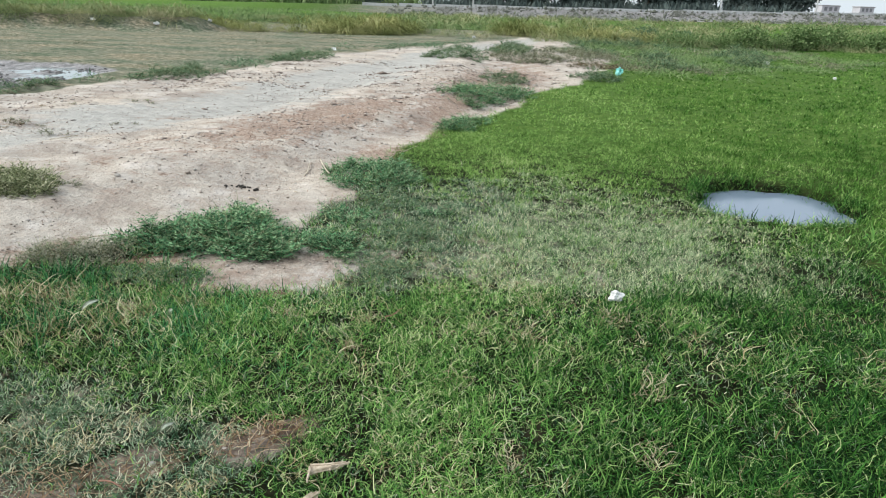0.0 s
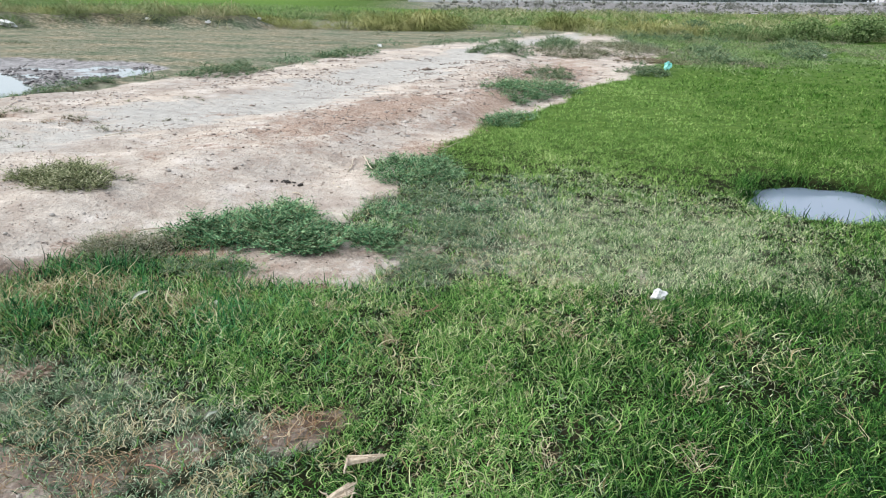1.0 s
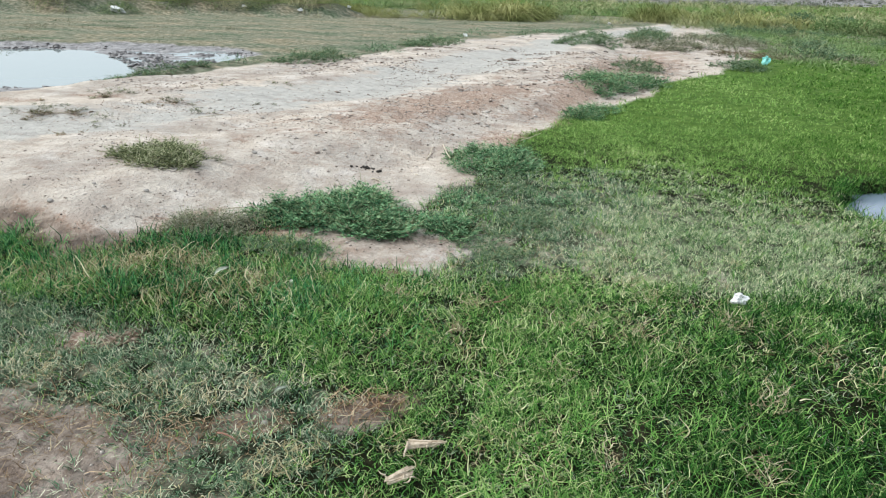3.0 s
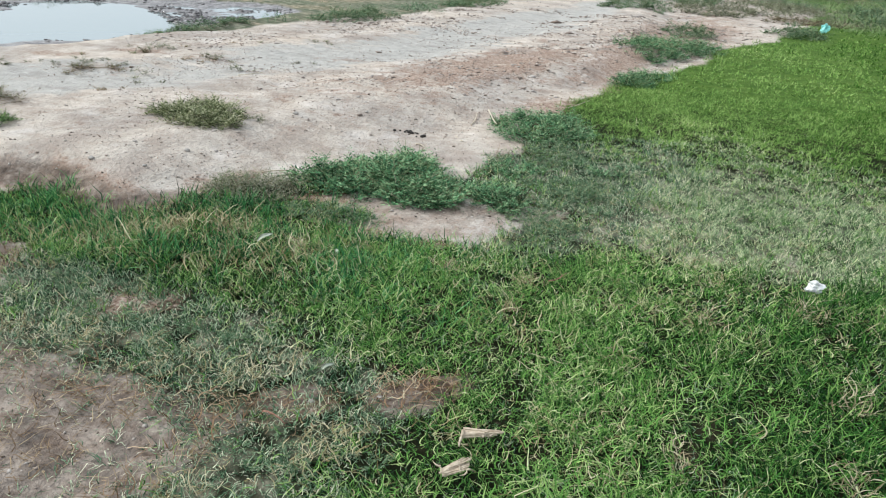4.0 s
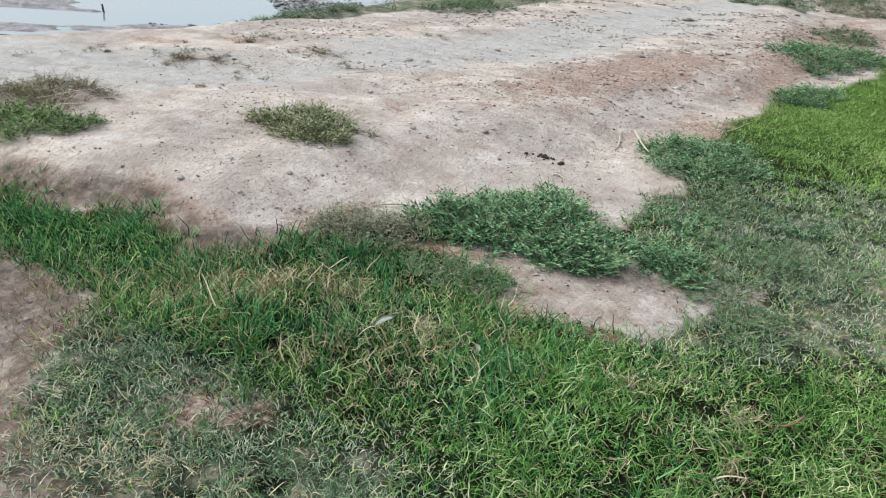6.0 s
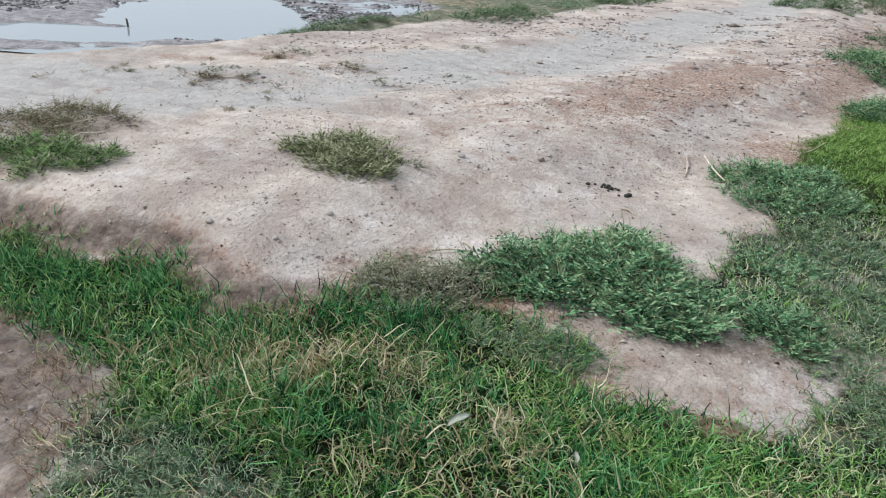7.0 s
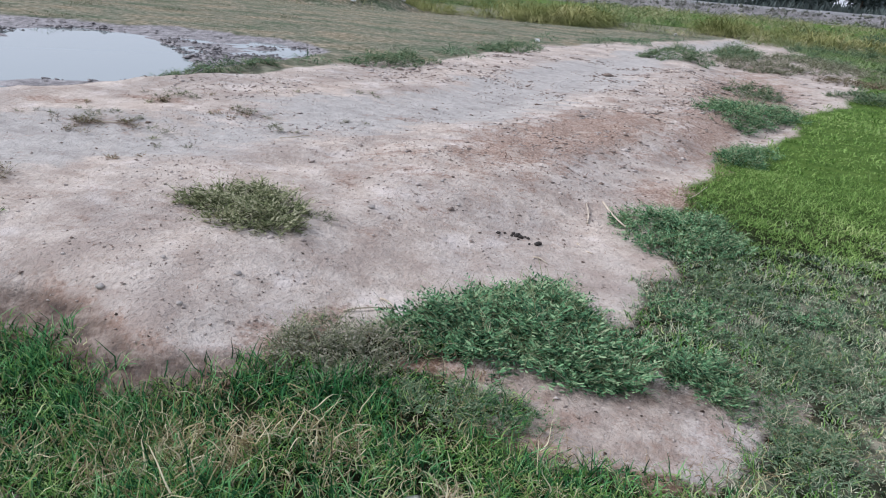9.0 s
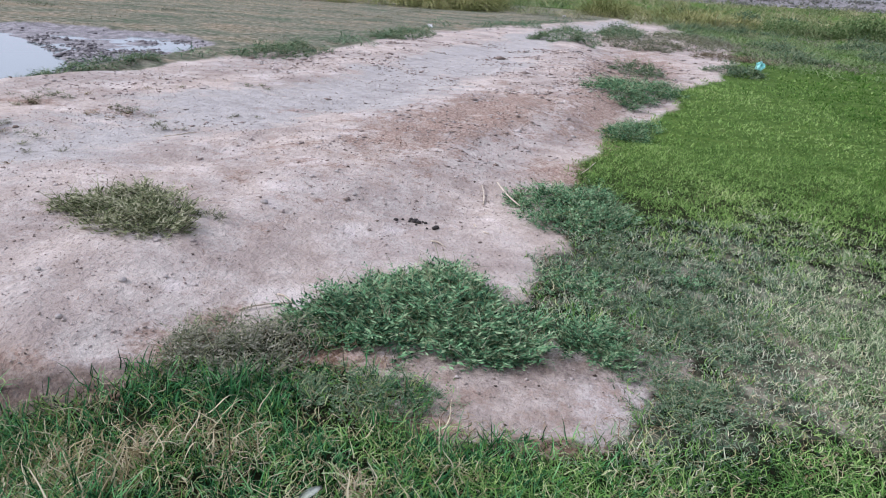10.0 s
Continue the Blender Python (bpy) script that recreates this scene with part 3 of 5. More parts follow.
    # slope above the ditch: moist soil plus its shade, both put into the colour
    damp_shade = np.maximum(damp_shade, 0.75 * np.exp(-((dirt - 0.08) / 0.14) ** 2) * (1 - fade(0.4, 0.9, line_distance(DITCH, x, y))))
    # darker over the bare strip, at its upper edge and two bank-edge spots
    damp_shade = np.maximum(damp_shade, 0.42 * fade(-0.12, 0.1, inside(BARE, x, y)) + 0.45 * bump_at(x, y, -0.72, 5.6, 0.3, 0.5) + 0.35 * bump_at(x, y, -1.0, 5.35, 0.22, 0.2) + 0.2 * bump_at(x, y, -1.0, 4.12, 0.5, 0.1))
    rim = fade(0.3, 0.8, np.exp(-((inside(POND, x, y) + 0.02) / 0.14) ** 2))
    # mud also greys the road bank, where it paints in distance haze
    layers = dict(damp_shade=damp_shade, soil=soil_weight(x, y), track=track, debris=debris * (1 - 0.4 * track), dull=flats,
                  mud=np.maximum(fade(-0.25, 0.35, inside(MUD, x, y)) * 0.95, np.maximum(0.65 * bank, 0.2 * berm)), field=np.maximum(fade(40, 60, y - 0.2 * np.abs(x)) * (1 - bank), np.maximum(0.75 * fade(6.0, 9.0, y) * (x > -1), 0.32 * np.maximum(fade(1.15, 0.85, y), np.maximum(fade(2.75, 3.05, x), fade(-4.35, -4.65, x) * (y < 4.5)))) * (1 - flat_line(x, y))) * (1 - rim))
    for key, values in layers.items():
        a = ob.data.attributes.new(key, "FLOAT", "POINT")
        a.data.foreach_set("value", values.astype(np.float32))
    return ob


build_ground()


def water_sheet(name, outline, z, mat, label):
    bm = bmesh.new()
    fringe = []
    for (ax, ay), (bx, by) in zip(outline, outline[1:] + outline[:1]):
        for u in (0.0, 0.5):
            fringe.append(bm.verts.new((ax + (bx - ax) * u, ay + (by - ay) * u, z)))
    bm.faces.new(fringe)
    bmesh.ops.triangulate(bm, faces=bm.faces[:])
    return tagged(part(name, bm, mat, None, smooth=False), label, "water", kind="structure")


def grown(poly, d):
    cx, cy = sum(p[0] for p in poly) / len(poly), sum(p[1] for p in poly) / len(poly)
    return [(cx + (px - cx) * d, cy + (py - cy) * d) for px, py in poly]


water_sheet("water_pond", grown(POND, 1.15), -0.185, M_WATER, "still dark pond water reflecting a pale sky")
water_sheet("water_puddle", grown(MUD, 1.0), -0.042, M_MILKY, "shallow milky puddle lying in dark mud")


# ---------------------------------------------------------------- grass
def open_turf(x, y):
    """How much turf grows: none on bare soil and water."""
    w = (1 - soil_weight(x, y)) * np.maximum(0.72 + 0.28 * fade(0.34, 0.56, fbm(x, y, 0.09, 55, 2)), fade(3.3, 4.0, y))
    w = w * (1 - fade(-0.08, 0.05, inside(POND, x, y)))
    w = w * (1 - 0.85 * fade(-0.05, 0.08, inside(DRY_NEAR, x, y))) * (1 - 0.6 * fade(-0.05, 0.08, inside(DRY_FRONT, x, y)))
    for poly in (BUSH_MAIN, BUSH_SIDE, BUSH_GREY, DRY_STRIP):
        w = w * (1 - fade(-0.05, 0.05, inside(poly, x, y)))
    return w


def turf(name, mat, label, patches, weight, length, width, lean, curl, steps=2, wave=0.05, tuft=1, lift=0.0, uneven=0.0):
    geo = []
    for x0, x1, y0, y1, per, grow in patches:
        x, y = scatter(x0, x1, y0, y1, per / tuft, weight)
        heading = rng.uniform(0, 2 * math.pi, len(x) * tuft)
        if tuft > 1:
            stray = np.abs(rng.normal(0, 0.016, len(heading))) * grow
            x, y = np.repeat(x, tuft) + stray * np.cos(heading), np.repeat(y, tuft) + stray * np.sin(heading)
            heading = heading + rng.normal(0, 0.7, len(heading))
        n = len(x)
        clump = 0.4 + 1.2 * fbm(x, y, 0.16, 61, 2) + uneven * (fade(0.35, 0.65, fbm(x, y, 0.2 * max(grow, 1.0), 63, 2)) - 0.55)
        ln = length * clump * rng.uniform(0.6, 1.3, n) * (1 + 0.35 * bump_at(x, y, 2.0, 2.6, 1.4, 1.2))
        left = bump_at(x, y, -2.9, 3.0, 1.6, 0.7)
        lean_v = np.abs(rng.normal(lean, 0.2, n)).clip(0, 0.95) * (1 - 0.4 * left)
        ln = ln * (1 + 0.2 * left)
        curl_v = rng.uniform(0, curl, n)
        geo.append(ribbons(x, y, relief(x, y) - 0.004 + lift * rng.random(n), ln * min(grow, 1.15), np.full(n, width * grow) * rng.uniform(0.7, 1.3, n), lean_v, curl_v, heading, wave, steps))
    v, t = join_geo(geo)
    return tagged(mesh_object(name, v, t, mat), label, "grass", kind="stuff")


def meadow_weight(x, y):
    return fade(3.9, 6.3, y + 0.5 * np.maximum(x - 2.0, 0) + (fbm(x, y, 0.6, 57) - 0.5) * 1.6) * fade(-0.3, 0.6, x + 0.9)


def near_field(x, y):
    """The stretch of turf that is built blade by blade; it thins out into coarser turf."""
    d = np.minimum(np.minimum(3.5 - x, x + 5.4), y - 0.6) + (fbm(x, y, 0.8, 58) - 0.5) * 0.8
    return np.maximum(fade(0.0, 0.7, d), fade(4.4, 5.4, y))


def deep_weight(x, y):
    """The rank dark grass beyond the runners, gap shade put into its colour."""
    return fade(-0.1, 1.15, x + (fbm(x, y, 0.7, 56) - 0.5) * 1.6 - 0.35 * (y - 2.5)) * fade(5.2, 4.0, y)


def bank_weight(x, y):
    """The strong bluish grass in the lee of the dirt bank."""
    w = (0.5 * fade(-0.3, -1.4, x) + 0.4 * fade(-2.3, -3.0, x)) * fade(2.55, 2.85, y + (fbm(x, y, 0.4, 52) - 0.5) * 0.5)
    return w * (0.35 + 0.65 * fade(0.32, 0.5, fbm(x, y, 0.35, 54)))


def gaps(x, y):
    """Turf parts into tufts; the ground's near-black base stands for shade between them."""
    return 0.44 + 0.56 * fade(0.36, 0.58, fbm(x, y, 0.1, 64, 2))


def lush_w(x, y):
    return open_turf(x, y) * (1 - 0.94 * worn_weight(x, y)) * (1 - meadow_weight(x, y)) * near_field(x, y)


def lush_near_w(x, y):
    return lush_w(x, y) * gaps(x, y) * (1 - 0.8 * deep_weight(x, y)) * (1 - 0.95 * bank_weight(x, y))


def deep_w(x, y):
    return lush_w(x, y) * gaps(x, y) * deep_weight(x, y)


def meadow_w(x, y):
    return open_turf(x, y) * (1 - 0.8 * worn_weight(x, y)) * meadow_weight(x, y) * (y < 3.2 * x + 11) * (x < 0.7 * y + 1.5)


def dark_meadow(x, y):
    """Where the meadow is darker, round the pond and beyond it."""
    return 0.75 * fade(-0.2, 2.0, x - 1.9 - 0.16 * (y - 6) + (fbm(x, y, 1.6, 68) - 0.5) * 3.0)


def worn_w(x, y):
    s = inside(BARE_NEAR, x, y)
    stray = 0.16 * fade(0.0, 0.08, s) * (1 - 0.7 * fade(0.35, 0.8, s)) * fade(0.46, 0.6, fbm(x, y, 0.3, 65))
    return np.maximum(open_turf(x, y) * np.maximum(worn_weight(x, y), 0.12 * (1 - meadow_weight(x, y))), stray)


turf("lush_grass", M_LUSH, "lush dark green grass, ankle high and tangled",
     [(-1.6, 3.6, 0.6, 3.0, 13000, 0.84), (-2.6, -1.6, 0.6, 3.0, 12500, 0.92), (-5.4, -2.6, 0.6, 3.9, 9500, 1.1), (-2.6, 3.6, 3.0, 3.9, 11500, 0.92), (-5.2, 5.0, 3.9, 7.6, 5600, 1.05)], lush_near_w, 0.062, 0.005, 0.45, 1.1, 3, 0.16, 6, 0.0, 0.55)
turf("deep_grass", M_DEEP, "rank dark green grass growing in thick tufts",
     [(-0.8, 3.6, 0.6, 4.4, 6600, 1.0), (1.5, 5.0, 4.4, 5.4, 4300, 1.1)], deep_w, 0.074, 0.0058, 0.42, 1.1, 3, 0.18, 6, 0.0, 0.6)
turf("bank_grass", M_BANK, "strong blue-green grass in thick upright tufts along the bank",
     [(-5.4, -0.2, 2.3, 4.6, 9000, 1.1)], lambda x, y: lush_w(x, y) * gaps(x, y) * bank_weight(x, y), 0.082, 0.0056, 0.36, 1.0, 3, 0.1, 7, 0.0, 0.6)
turf("creeping_grass", M_RUNNER, "curly light green runners of creeping grass",
     [(-4.6, 3.0, 0.9, 4.2, 5600, 0.85), (-2.0, 3.4, 4.2, 6.2, 1800, 1.0)], lambda x, y: lush_w(x, y) * (1 - 0.85 * np.clip(deep_weight(x, y), 0, 1)) * (0.4 + 0.6 * fade(0.4, 0.62, fbm(x, y, 0.5, 73))) * (0.35 + 0.65 * fade(-2.0, -1.0, x)), 0.066, 0.0054, 0.62, 0.6, 4, 0.24, 1, 0.04)
turf("meadow_grass", M_MEADOW, "bright green short meadow grass",
     [(-1.0, 7.0, 4.5, 9.0, 3500, 1.2), (-0.8, 12.0, 9.0, 16.0, 700, 2.4), (0.5, 24.0, 16.0, 42.0, 110, 5.2)], lambda x, y: meadow_w(x, y) * (1 - dark_meadow(x, y)), 0.05, 0.006, 0.6, 1.0, 2, 0.14, 5, 0.0, 0.5)
turf("dark_meadow_grass", M_DARK_MEADOW, "deep green meadow grass round the pond and beyond",
     [(0.0, 7.5, 4.5, 9.0, 3000, 1.3), (0.5, 13.0, 9.0, 16.0, 600, 2.6), (2.0, 26.0, 16.0, 42.0, 110, 5.2)], lambda x, y: meadow_w(x, y) * dark_meadow(x, y), 0.06, 0.006, 0.52, 1.0, 2, 0.14, 5, 0.0, 0.6)
turf("outer_grass", M_LUSH, "green turf of the open field", [(-10.0, 10.0, -7.0, 1.4, 330, 3.0), (2.4, 10.0, 1.4, 5.0, 560, 2.5), (-10.0, -4.2, 1.4, 4.2, 560, 2.5)],
     lambda x, y: open_turf(x, y) * (0.5 + 0.5 * fade(0.35, 0.55, fbm(x, y, 1.2, 59))) * (1 - near_field(x, y)) * fade(10.0, 8.5, np.abs(x)) * fade(-7.0, -5.5, y), 0.09, 0.007, 0.5, 1.0, 2, 0.09, 6)
def pale_w(x, y):
    """The dry, bleached heart of the trampled turf."""
    return fade(-0.25, 0.75, x - 0.12 * (y - 4.5) + (fbm(x, y, 0.5, 67) - 0.5) * 1.2)


turf("worn_grass", M_WORN, "short trampled grey-green grass",
     [(-3.6, 2.6, 0.9, 3.4, 16500, 0.95), (-2.6, 1.2, 3.4, 6.4, 9500, 1.1)], lambda x, y: worn_w(x, y) * gaps(x, y) ** 0.5 * (1 - pale_w(x, y) * fade(3.3, 3.4, y)), 0.042, 0.0044, 0.6, 0.8, 2, 0.2, 5)
turf("trampled_grass", M_TRAMPLED, "short pale trampled grass",
     [(-2.6, 3.0, 3.4, 5.2, 11500, 1.0), (-1.6, 3.2, 5.2, 7.2, 6500, 1.15)], lambda x, y: worn_w(x, y) * gaps(x, y) ** 0.5 * pale_w(x, y), 0.044, 0.0044, 0.55, 0.8, 2, 0.2, 5)


turf("pond_sedge", M_DEEP, "dark sedge blades standing in the rim of the pond", [(2.0, 4.0, 5.2, 7.2, 4600, 1.1)],
     lambda x, y: np.exp(-((inside(POND, x, y) + 0.03) / 0.09) ** 2) * fade(0.36, 0.56, fbm(x, y, 0.2, 66)) + 0.015 * fade(0.0, 0.1, inside(POND, x, y)), 0.12, 0.006, 0.4, 0.9, 3, 0.12, 3)


TANGLES = [(0.5, 3.3), (0.43, 2.94), (-0.01, 3.02), (0.82, 2.08), (0.27, 2.03), (0.88, 3.09), (-0.42, 2.84), (-0.8, 3.14), (0.92, 2.48), (0.06, 2.56), (-0.38, 3.14), (-2.74, 2.93), (-2.67, 3.15), (-2.36, 3.19), (-2.39, 3.03), (-1.61, 3.12), (-2.04, 3.16)]


def tangle_w(x, y):
    w = 0.0
    for k, (tx, ty) in enumerate(TANGLES):
        w = np.maximum(w, bump_at(x, y, tx, ty, 0.07 + 0.02 * (k % 3), 0.05 + 0.015 * (k % 2), k * 1.3))
    return np.maximum(fade(0.15, 0.8, w), 0.2 * fade(-0.03, 0.05, inside(DRY_NEAR, x, y)))


turf("brown_tangle", M_TANGLE, "brown tangles of dead grass caught in green turf", [(-4.0, 2.0, 1.4, 4.0, 3400, 1.0)], tangle_w, 0.065, 0.0045, 0.7, 0.5, 5, 0.22, 1, 0.06)


def straw_w(x, y):
    return open_turf(x, y) * (0.07 + 0.7 * np.maximum(fade(0.5, 0.66, fbm(x, y, 0.3, 71)) * (1 - 0.5 * fade(3.2, 3.6, y)), 0.8 * bump_at(x, y, -2.4, 3.1, 0.55, 0.2))) * (1 - 0.75 * fade(2.6, 3.1, -x)) * (1 - 0.6 * meadow_weight(x, y))


turf("straw", M_STRAW, "long pale dry grass stalks lying over the turf", [(-4.2, 2.8, 0.9, 4.2, 2300, 1.0), (-2.6, 3.0, 4.2, 6.0, 700, 1.0)],
     lambda x, y: straw_w(x, y) * (1 - 0.7 * deep_weight(x, y)), 0.06, 0.0042, 0.75, 0.5, 5, 0.3, 2, 0.04)


turf("curled_stems", M_STRAW, "long curled pale stems arching over the green turf", [(-4.2, -0.2, 2.5, 3.9, 2400, 1.0), (-1.4, 2.0, 1.0, 4.2, 420, 0.9)],
     lambda x, y: np.clip(bump_at(x, y, -2.2, 3.1, 0.85, 0.3) + 0.5 * bump_at(x, y, 0.35, 2.7, 0.8, 0.7) - 0.05, 0, 1) * fade(0.42, 0.6, fbm(x, y, 0.22, 74)) * open_turf(x, y), 0.085, 0.0066, 0.55, 0.75, 6, 0.25, 1, 0.05)


def thatch_w(x, y):
    w = 0.3 * fade(-0.04, 0.04, inside(DRY_NEAR, x, y)) + 0.35 * fade(-0.15, 0.05, inside(DRY_LEFT, x, y))
    rim = np.exp(-(inside(BARE_NEAR, x, y) / 0.09) ** 2) * 0.5 + np.exp(-((dirt_side(x, y) + 0.03) / 0.05) ** 2) * 0.45 * (y < 9)
    rim = rim + 0.3 * fade(-0.08, 0.05, inside(BARE_THIN, x, y)) + 0.5 * fade(-0.1, 0.1, inside(BARE_NEAR, x, y)) * fade(0.45, 0.6, fbm(x, y, 0.3, 77))
    rim = rim + np.exp(-((inside(BARE, x, y) + 0.02) / 0.07) ** 2) * 0.4
    w = w + 0.6 * fade(-0.08, 0.05, np.maximum(inside(DRY_STRIP, x, y), inside(DRY_FRONT, x, y)))
    return np.clip(np.maximum(w, rim), 0, 1)


turf("root_tangle", M_ROOT, "tan roots and runners curling over dark soil", [(-1.4, -0.4, 1.7, 2.5, 2600, 1.0), (-2.2, -1.2, 1.4, 2.1, 900, 1.0)],
     lambda x, y: np.maximum(fade(-0.03, 0.03, inside(DRY_NEAR, x, y)), np.maximum(0.25 * fade(-0.06, 0.03, inside(DRY_LEFT, x, y)), 0.5 * np.exp(-(inside(BARE_NEAR, x, y) / 0.12) ** 2))) * (0.3 + 0.7 * fade(0.35, 0.6, fbm(x, y, 0.12, 79))), 0.075, 0.0048, 0.8, 0.3, 6, 0.4, 1, 0.02)
turf("dead_thatch", M_THATCH, "brown matted dead grass on bare soil", [(-4.8, 1.0, 0.9, 5.0, 2600, 1.0), (-1.6, 0.8, 5.0, 9.0, 1100, 1.2)],
     thatch_w, 0.075, 0.0035, 0.85, 0.2, 3, 0.15)


# far vegetation
def tall_band(x, y):
    front = 36 + 0.12 * np.abs(x) + (fbm(x, y * 0, 5.0, 81) - 0.5) * 14
    clump = fade(0.42, 0.6, fbm(x, y, 3.0, 82, 2))
    return fade(-1, 1, y - front) * clump * (1 - fade(52, 64, y))


def far_stuff(name, mat, label, patches, weight, length, width, lean=0.3, curl=0.6, category="grass"):
    geo = []
    for x0, x1, y0, y1, per in patches:
        x, y = scatter(x0, x1, y0, y1, per, weight)
        n = len(x)
        ln = length * rng.uniform(0.5, 1.2, n) * (0.5 + fbm(x, y, 2.5, 91))
        geo.append(ribbons(x, y, relief(x, y) - 0.02, ln, width * rng.uniform(0.6, 1.4, n), np.abs(rng.normal(lean, 0.15, n)).clip(0, 0.9), rng.uniform(0, curl, n)))
    v, t = join_geo(geo)
    return tagged(mesh_object(name, v, t, mat), label, category, kind="stuff")


far_stuff("dull_grass", M_DULL, "thin dull dry turf on the flats", [(-20, 3, 10, 24, 140), (-28, 4, 24, 42, 40)],
          lambda x, y: fade(-0.1, 0.3, -inside(DIRT, x, y)) * (1 - fade(-0.3, 0.2, inside(MUD, x, y))) * (y > 11 + 1.1 * (x + 6)) * fade(0.3, 0.6, fbm(x, y, 1.5, 95)), 0.06, 0.02, 0.7)
far_stuff("crop", M_CROP, "dense green crop in a distant field", [(-90, 50, 50, 80, 8), (-120, 40, 80, 150, 2.4)],
          lambda x, y: fade(-12, 8, -x + (y - 50) * 0.25) * (y < 104 + 0.1 * x), 0.45, 0.07, 0.55, 1.0, category="crop")
far_stuff("far_hedge", M_CROP, "green hedge line behind the distant crop", [(-190, -4, 150, 160, 2.0)], lambda x, y: 0.4 + 0.6 * fade(0.3, 0.5, fbm(x, y, 9.0, 97)), 3.2, 0.5, 0.3, 0.6, "hedge")


def clumps(name, mat, label, x, y, size, blades, width, category="grass", spread_by=0.35):
    """Arching tussocks, each a sheaf of blades from one foot."""
    n = len(x)
    k = np.repeat(np.arange(n), blades)
    m = len(k)
    a, u = rng.uniform(0, 2 * math.pi, m), rng.random(m)
    r = np.sqrt(u) * (spread_by + 0.15) * size[k]
    dome = 0.5 * size[k] * np.sqrt(1 - u) * rng.random(m) ** 0.5
    px, py = x[k] + r * np.cos(a), y[k] + r * np.sin(a)
    ln = size[k] * rng.uniform(0.3, 0.7, m)
    v, t = ribbons(px, py, relief(px, py) - 0.03 + dome, ln, width * size[k] * rng.uniform(0.6, 1.4, m), np.abs(rng.normal(0.5, 0.25, m)).clip(0, 0.9), rng.uniform(0.6, 1.5, m), a + rng.normal(0, 0.5, m), 0.03, 2)
    return tagged(mesh_object(name, v, t, mat), label, category, kind="stuff")


bx, by = scatter(-50, 40, 30, 66, 0.2, lambda x, y: tall_band(x, y) * fade(-6, 2, y - 36 - 0.1 * np.abs(x)))
clumps("tall_grass", M_TALL, "tall yellow-green reedy grass in arching tussocks", bx, by, rng.uniform(0.3, 0.85, len(bx)), 180, 0.034, spread_by=0.6)
bx = np.concatenate([rng.uniform(-8.0, -2.4, 34), rng.uniform(3, 12, 30), rng.uniform(-30, -9, 60)])
by = np.where(bx < -2, 40.0 + 0.66 * np.maximum(bx, -9), 42.5 + 0.1 * bx) + rng.uniform(-0.6, 3.0, len(bx)) ** 2 * 0.6 + 5.0 * fade(-10, -20, bx)
clumps("tussock_row", M_TUSSOCK, "row of big yellow-green tussocks at the field's edge", bx, by, (0.4 + 1.1 * rng.random(len(bx)) ** 1.4) * np.where(bx > -9, 1.3, 0.85), 300, 0.022, spread_by=0.5)
u = rng.random(150)
bx = np.interp(u, [0, 0.5, 0.75, 1], [-40, -26.5, -20.0, -12.5]) + rng.normal(0, 0.9, 150)
by = np.interp(u, [0, 0.5, 0.75, 1], [14, 22.5, 28.5, 33.5]) + rng.normal(0.6, 0.8, 150)
clumps("berm_grass", M_TALL, "rough grass tufts growing over the low berm", bx, by, rng.uniform(0.35, 1.1, 150), 160, 0.03, spread_by=0.6)
bx, by = scatter(-8, 6, 9, 38, 2.2, lambda x, y: np.exp(-((dirt_side(x, y) + 0.35) / 0.45) ** 2) * fade(0.42, 0.6, fbm(x, y, 1.1, 87)) * (x < -4.5 + 0.33 * (y - 9)))
clumps("path_weeds", M_WEED, "ragged low weeds along the edge of the path", bx, by, rng.uniform(0.1, 0.34, len(bx)) * (0.8 + 0.02 * by), 90, 0.05, spread_by=0.9)
bx, by = scatter(3.5, 18, 18, 41, 3.2, lambda x, y: fade(-0.3, 1.0, -inside(DIRT, x, y)) * fade(0.4, 0.6, fbm(x, y, 2.2, 92) + 0.1 * fade(24, 34, y)) * fade(-1, 3, y - 17 - 0.9 * np.maximum(x - 6, 0)))
clumps("rough_weeds", M_ROUGH, "grey-green rough weeds growing where the meadow ends", bx, by, rng.uniform(0.15, 0.5, len(bx)), 60, 0.065, spread_by=1.0)
bx, by = scatter(3.5, 20, 19, 41, 1.3, lambda x, y: fade(-0.3, 1.0, -inside(DIRT, x, y)) * fade(0.38, 0.56, fbm(x, y, 3.0, 94)) * fade(-1, 3, y - 18 - 0.8 * np.maximum(x - 6, 0)))
clumps("dry_rough_grass", M_DULL, "dull half-dry grass growing where the meadow ends", bx, by, rng.uniform(0.15, 0.4, len(bx)), 90, 0.05, spread_by=1.1)
bx, by = scatter(-22, 3, 12, 36, 0.9, lambda x, y: fade(0.3, 0.9, -inside(DIRT, x, y)) * (1 - fade(-0.3, 0.2, inside(MUD, x, y))) * (y > 12 + 1.1 * (x + 6)) * fade(0.48, 0.66, fbm(x, y, 2.6, 89)))
clumps("flat_tufts", M_DULL, "low dull tufts scattered over the dry flats", bx, by, rng.uniform(0.1, 0.28, len(bx)), 60, 0.06, spread_by=1.2)
bx, by = scatter(5, 45, 34, 50, 0.9, lambda x, y: fade(-1, 2, y - 38 - 0.16 * (x - 8)) * (1 - fade(8, 13, y - 38 - 0.16 * (x - 8))) * fade(0.3, 0.5, fbm(x, y, 4.0, 84)))
clumps("reed_bank", M_TALL, "olive reeds along the far edge of the meadow", bx, by, 0.35 + 0.8 * rng.random(len(bx)) ** 1.5, 100, 0.044, spread_by=0.6)
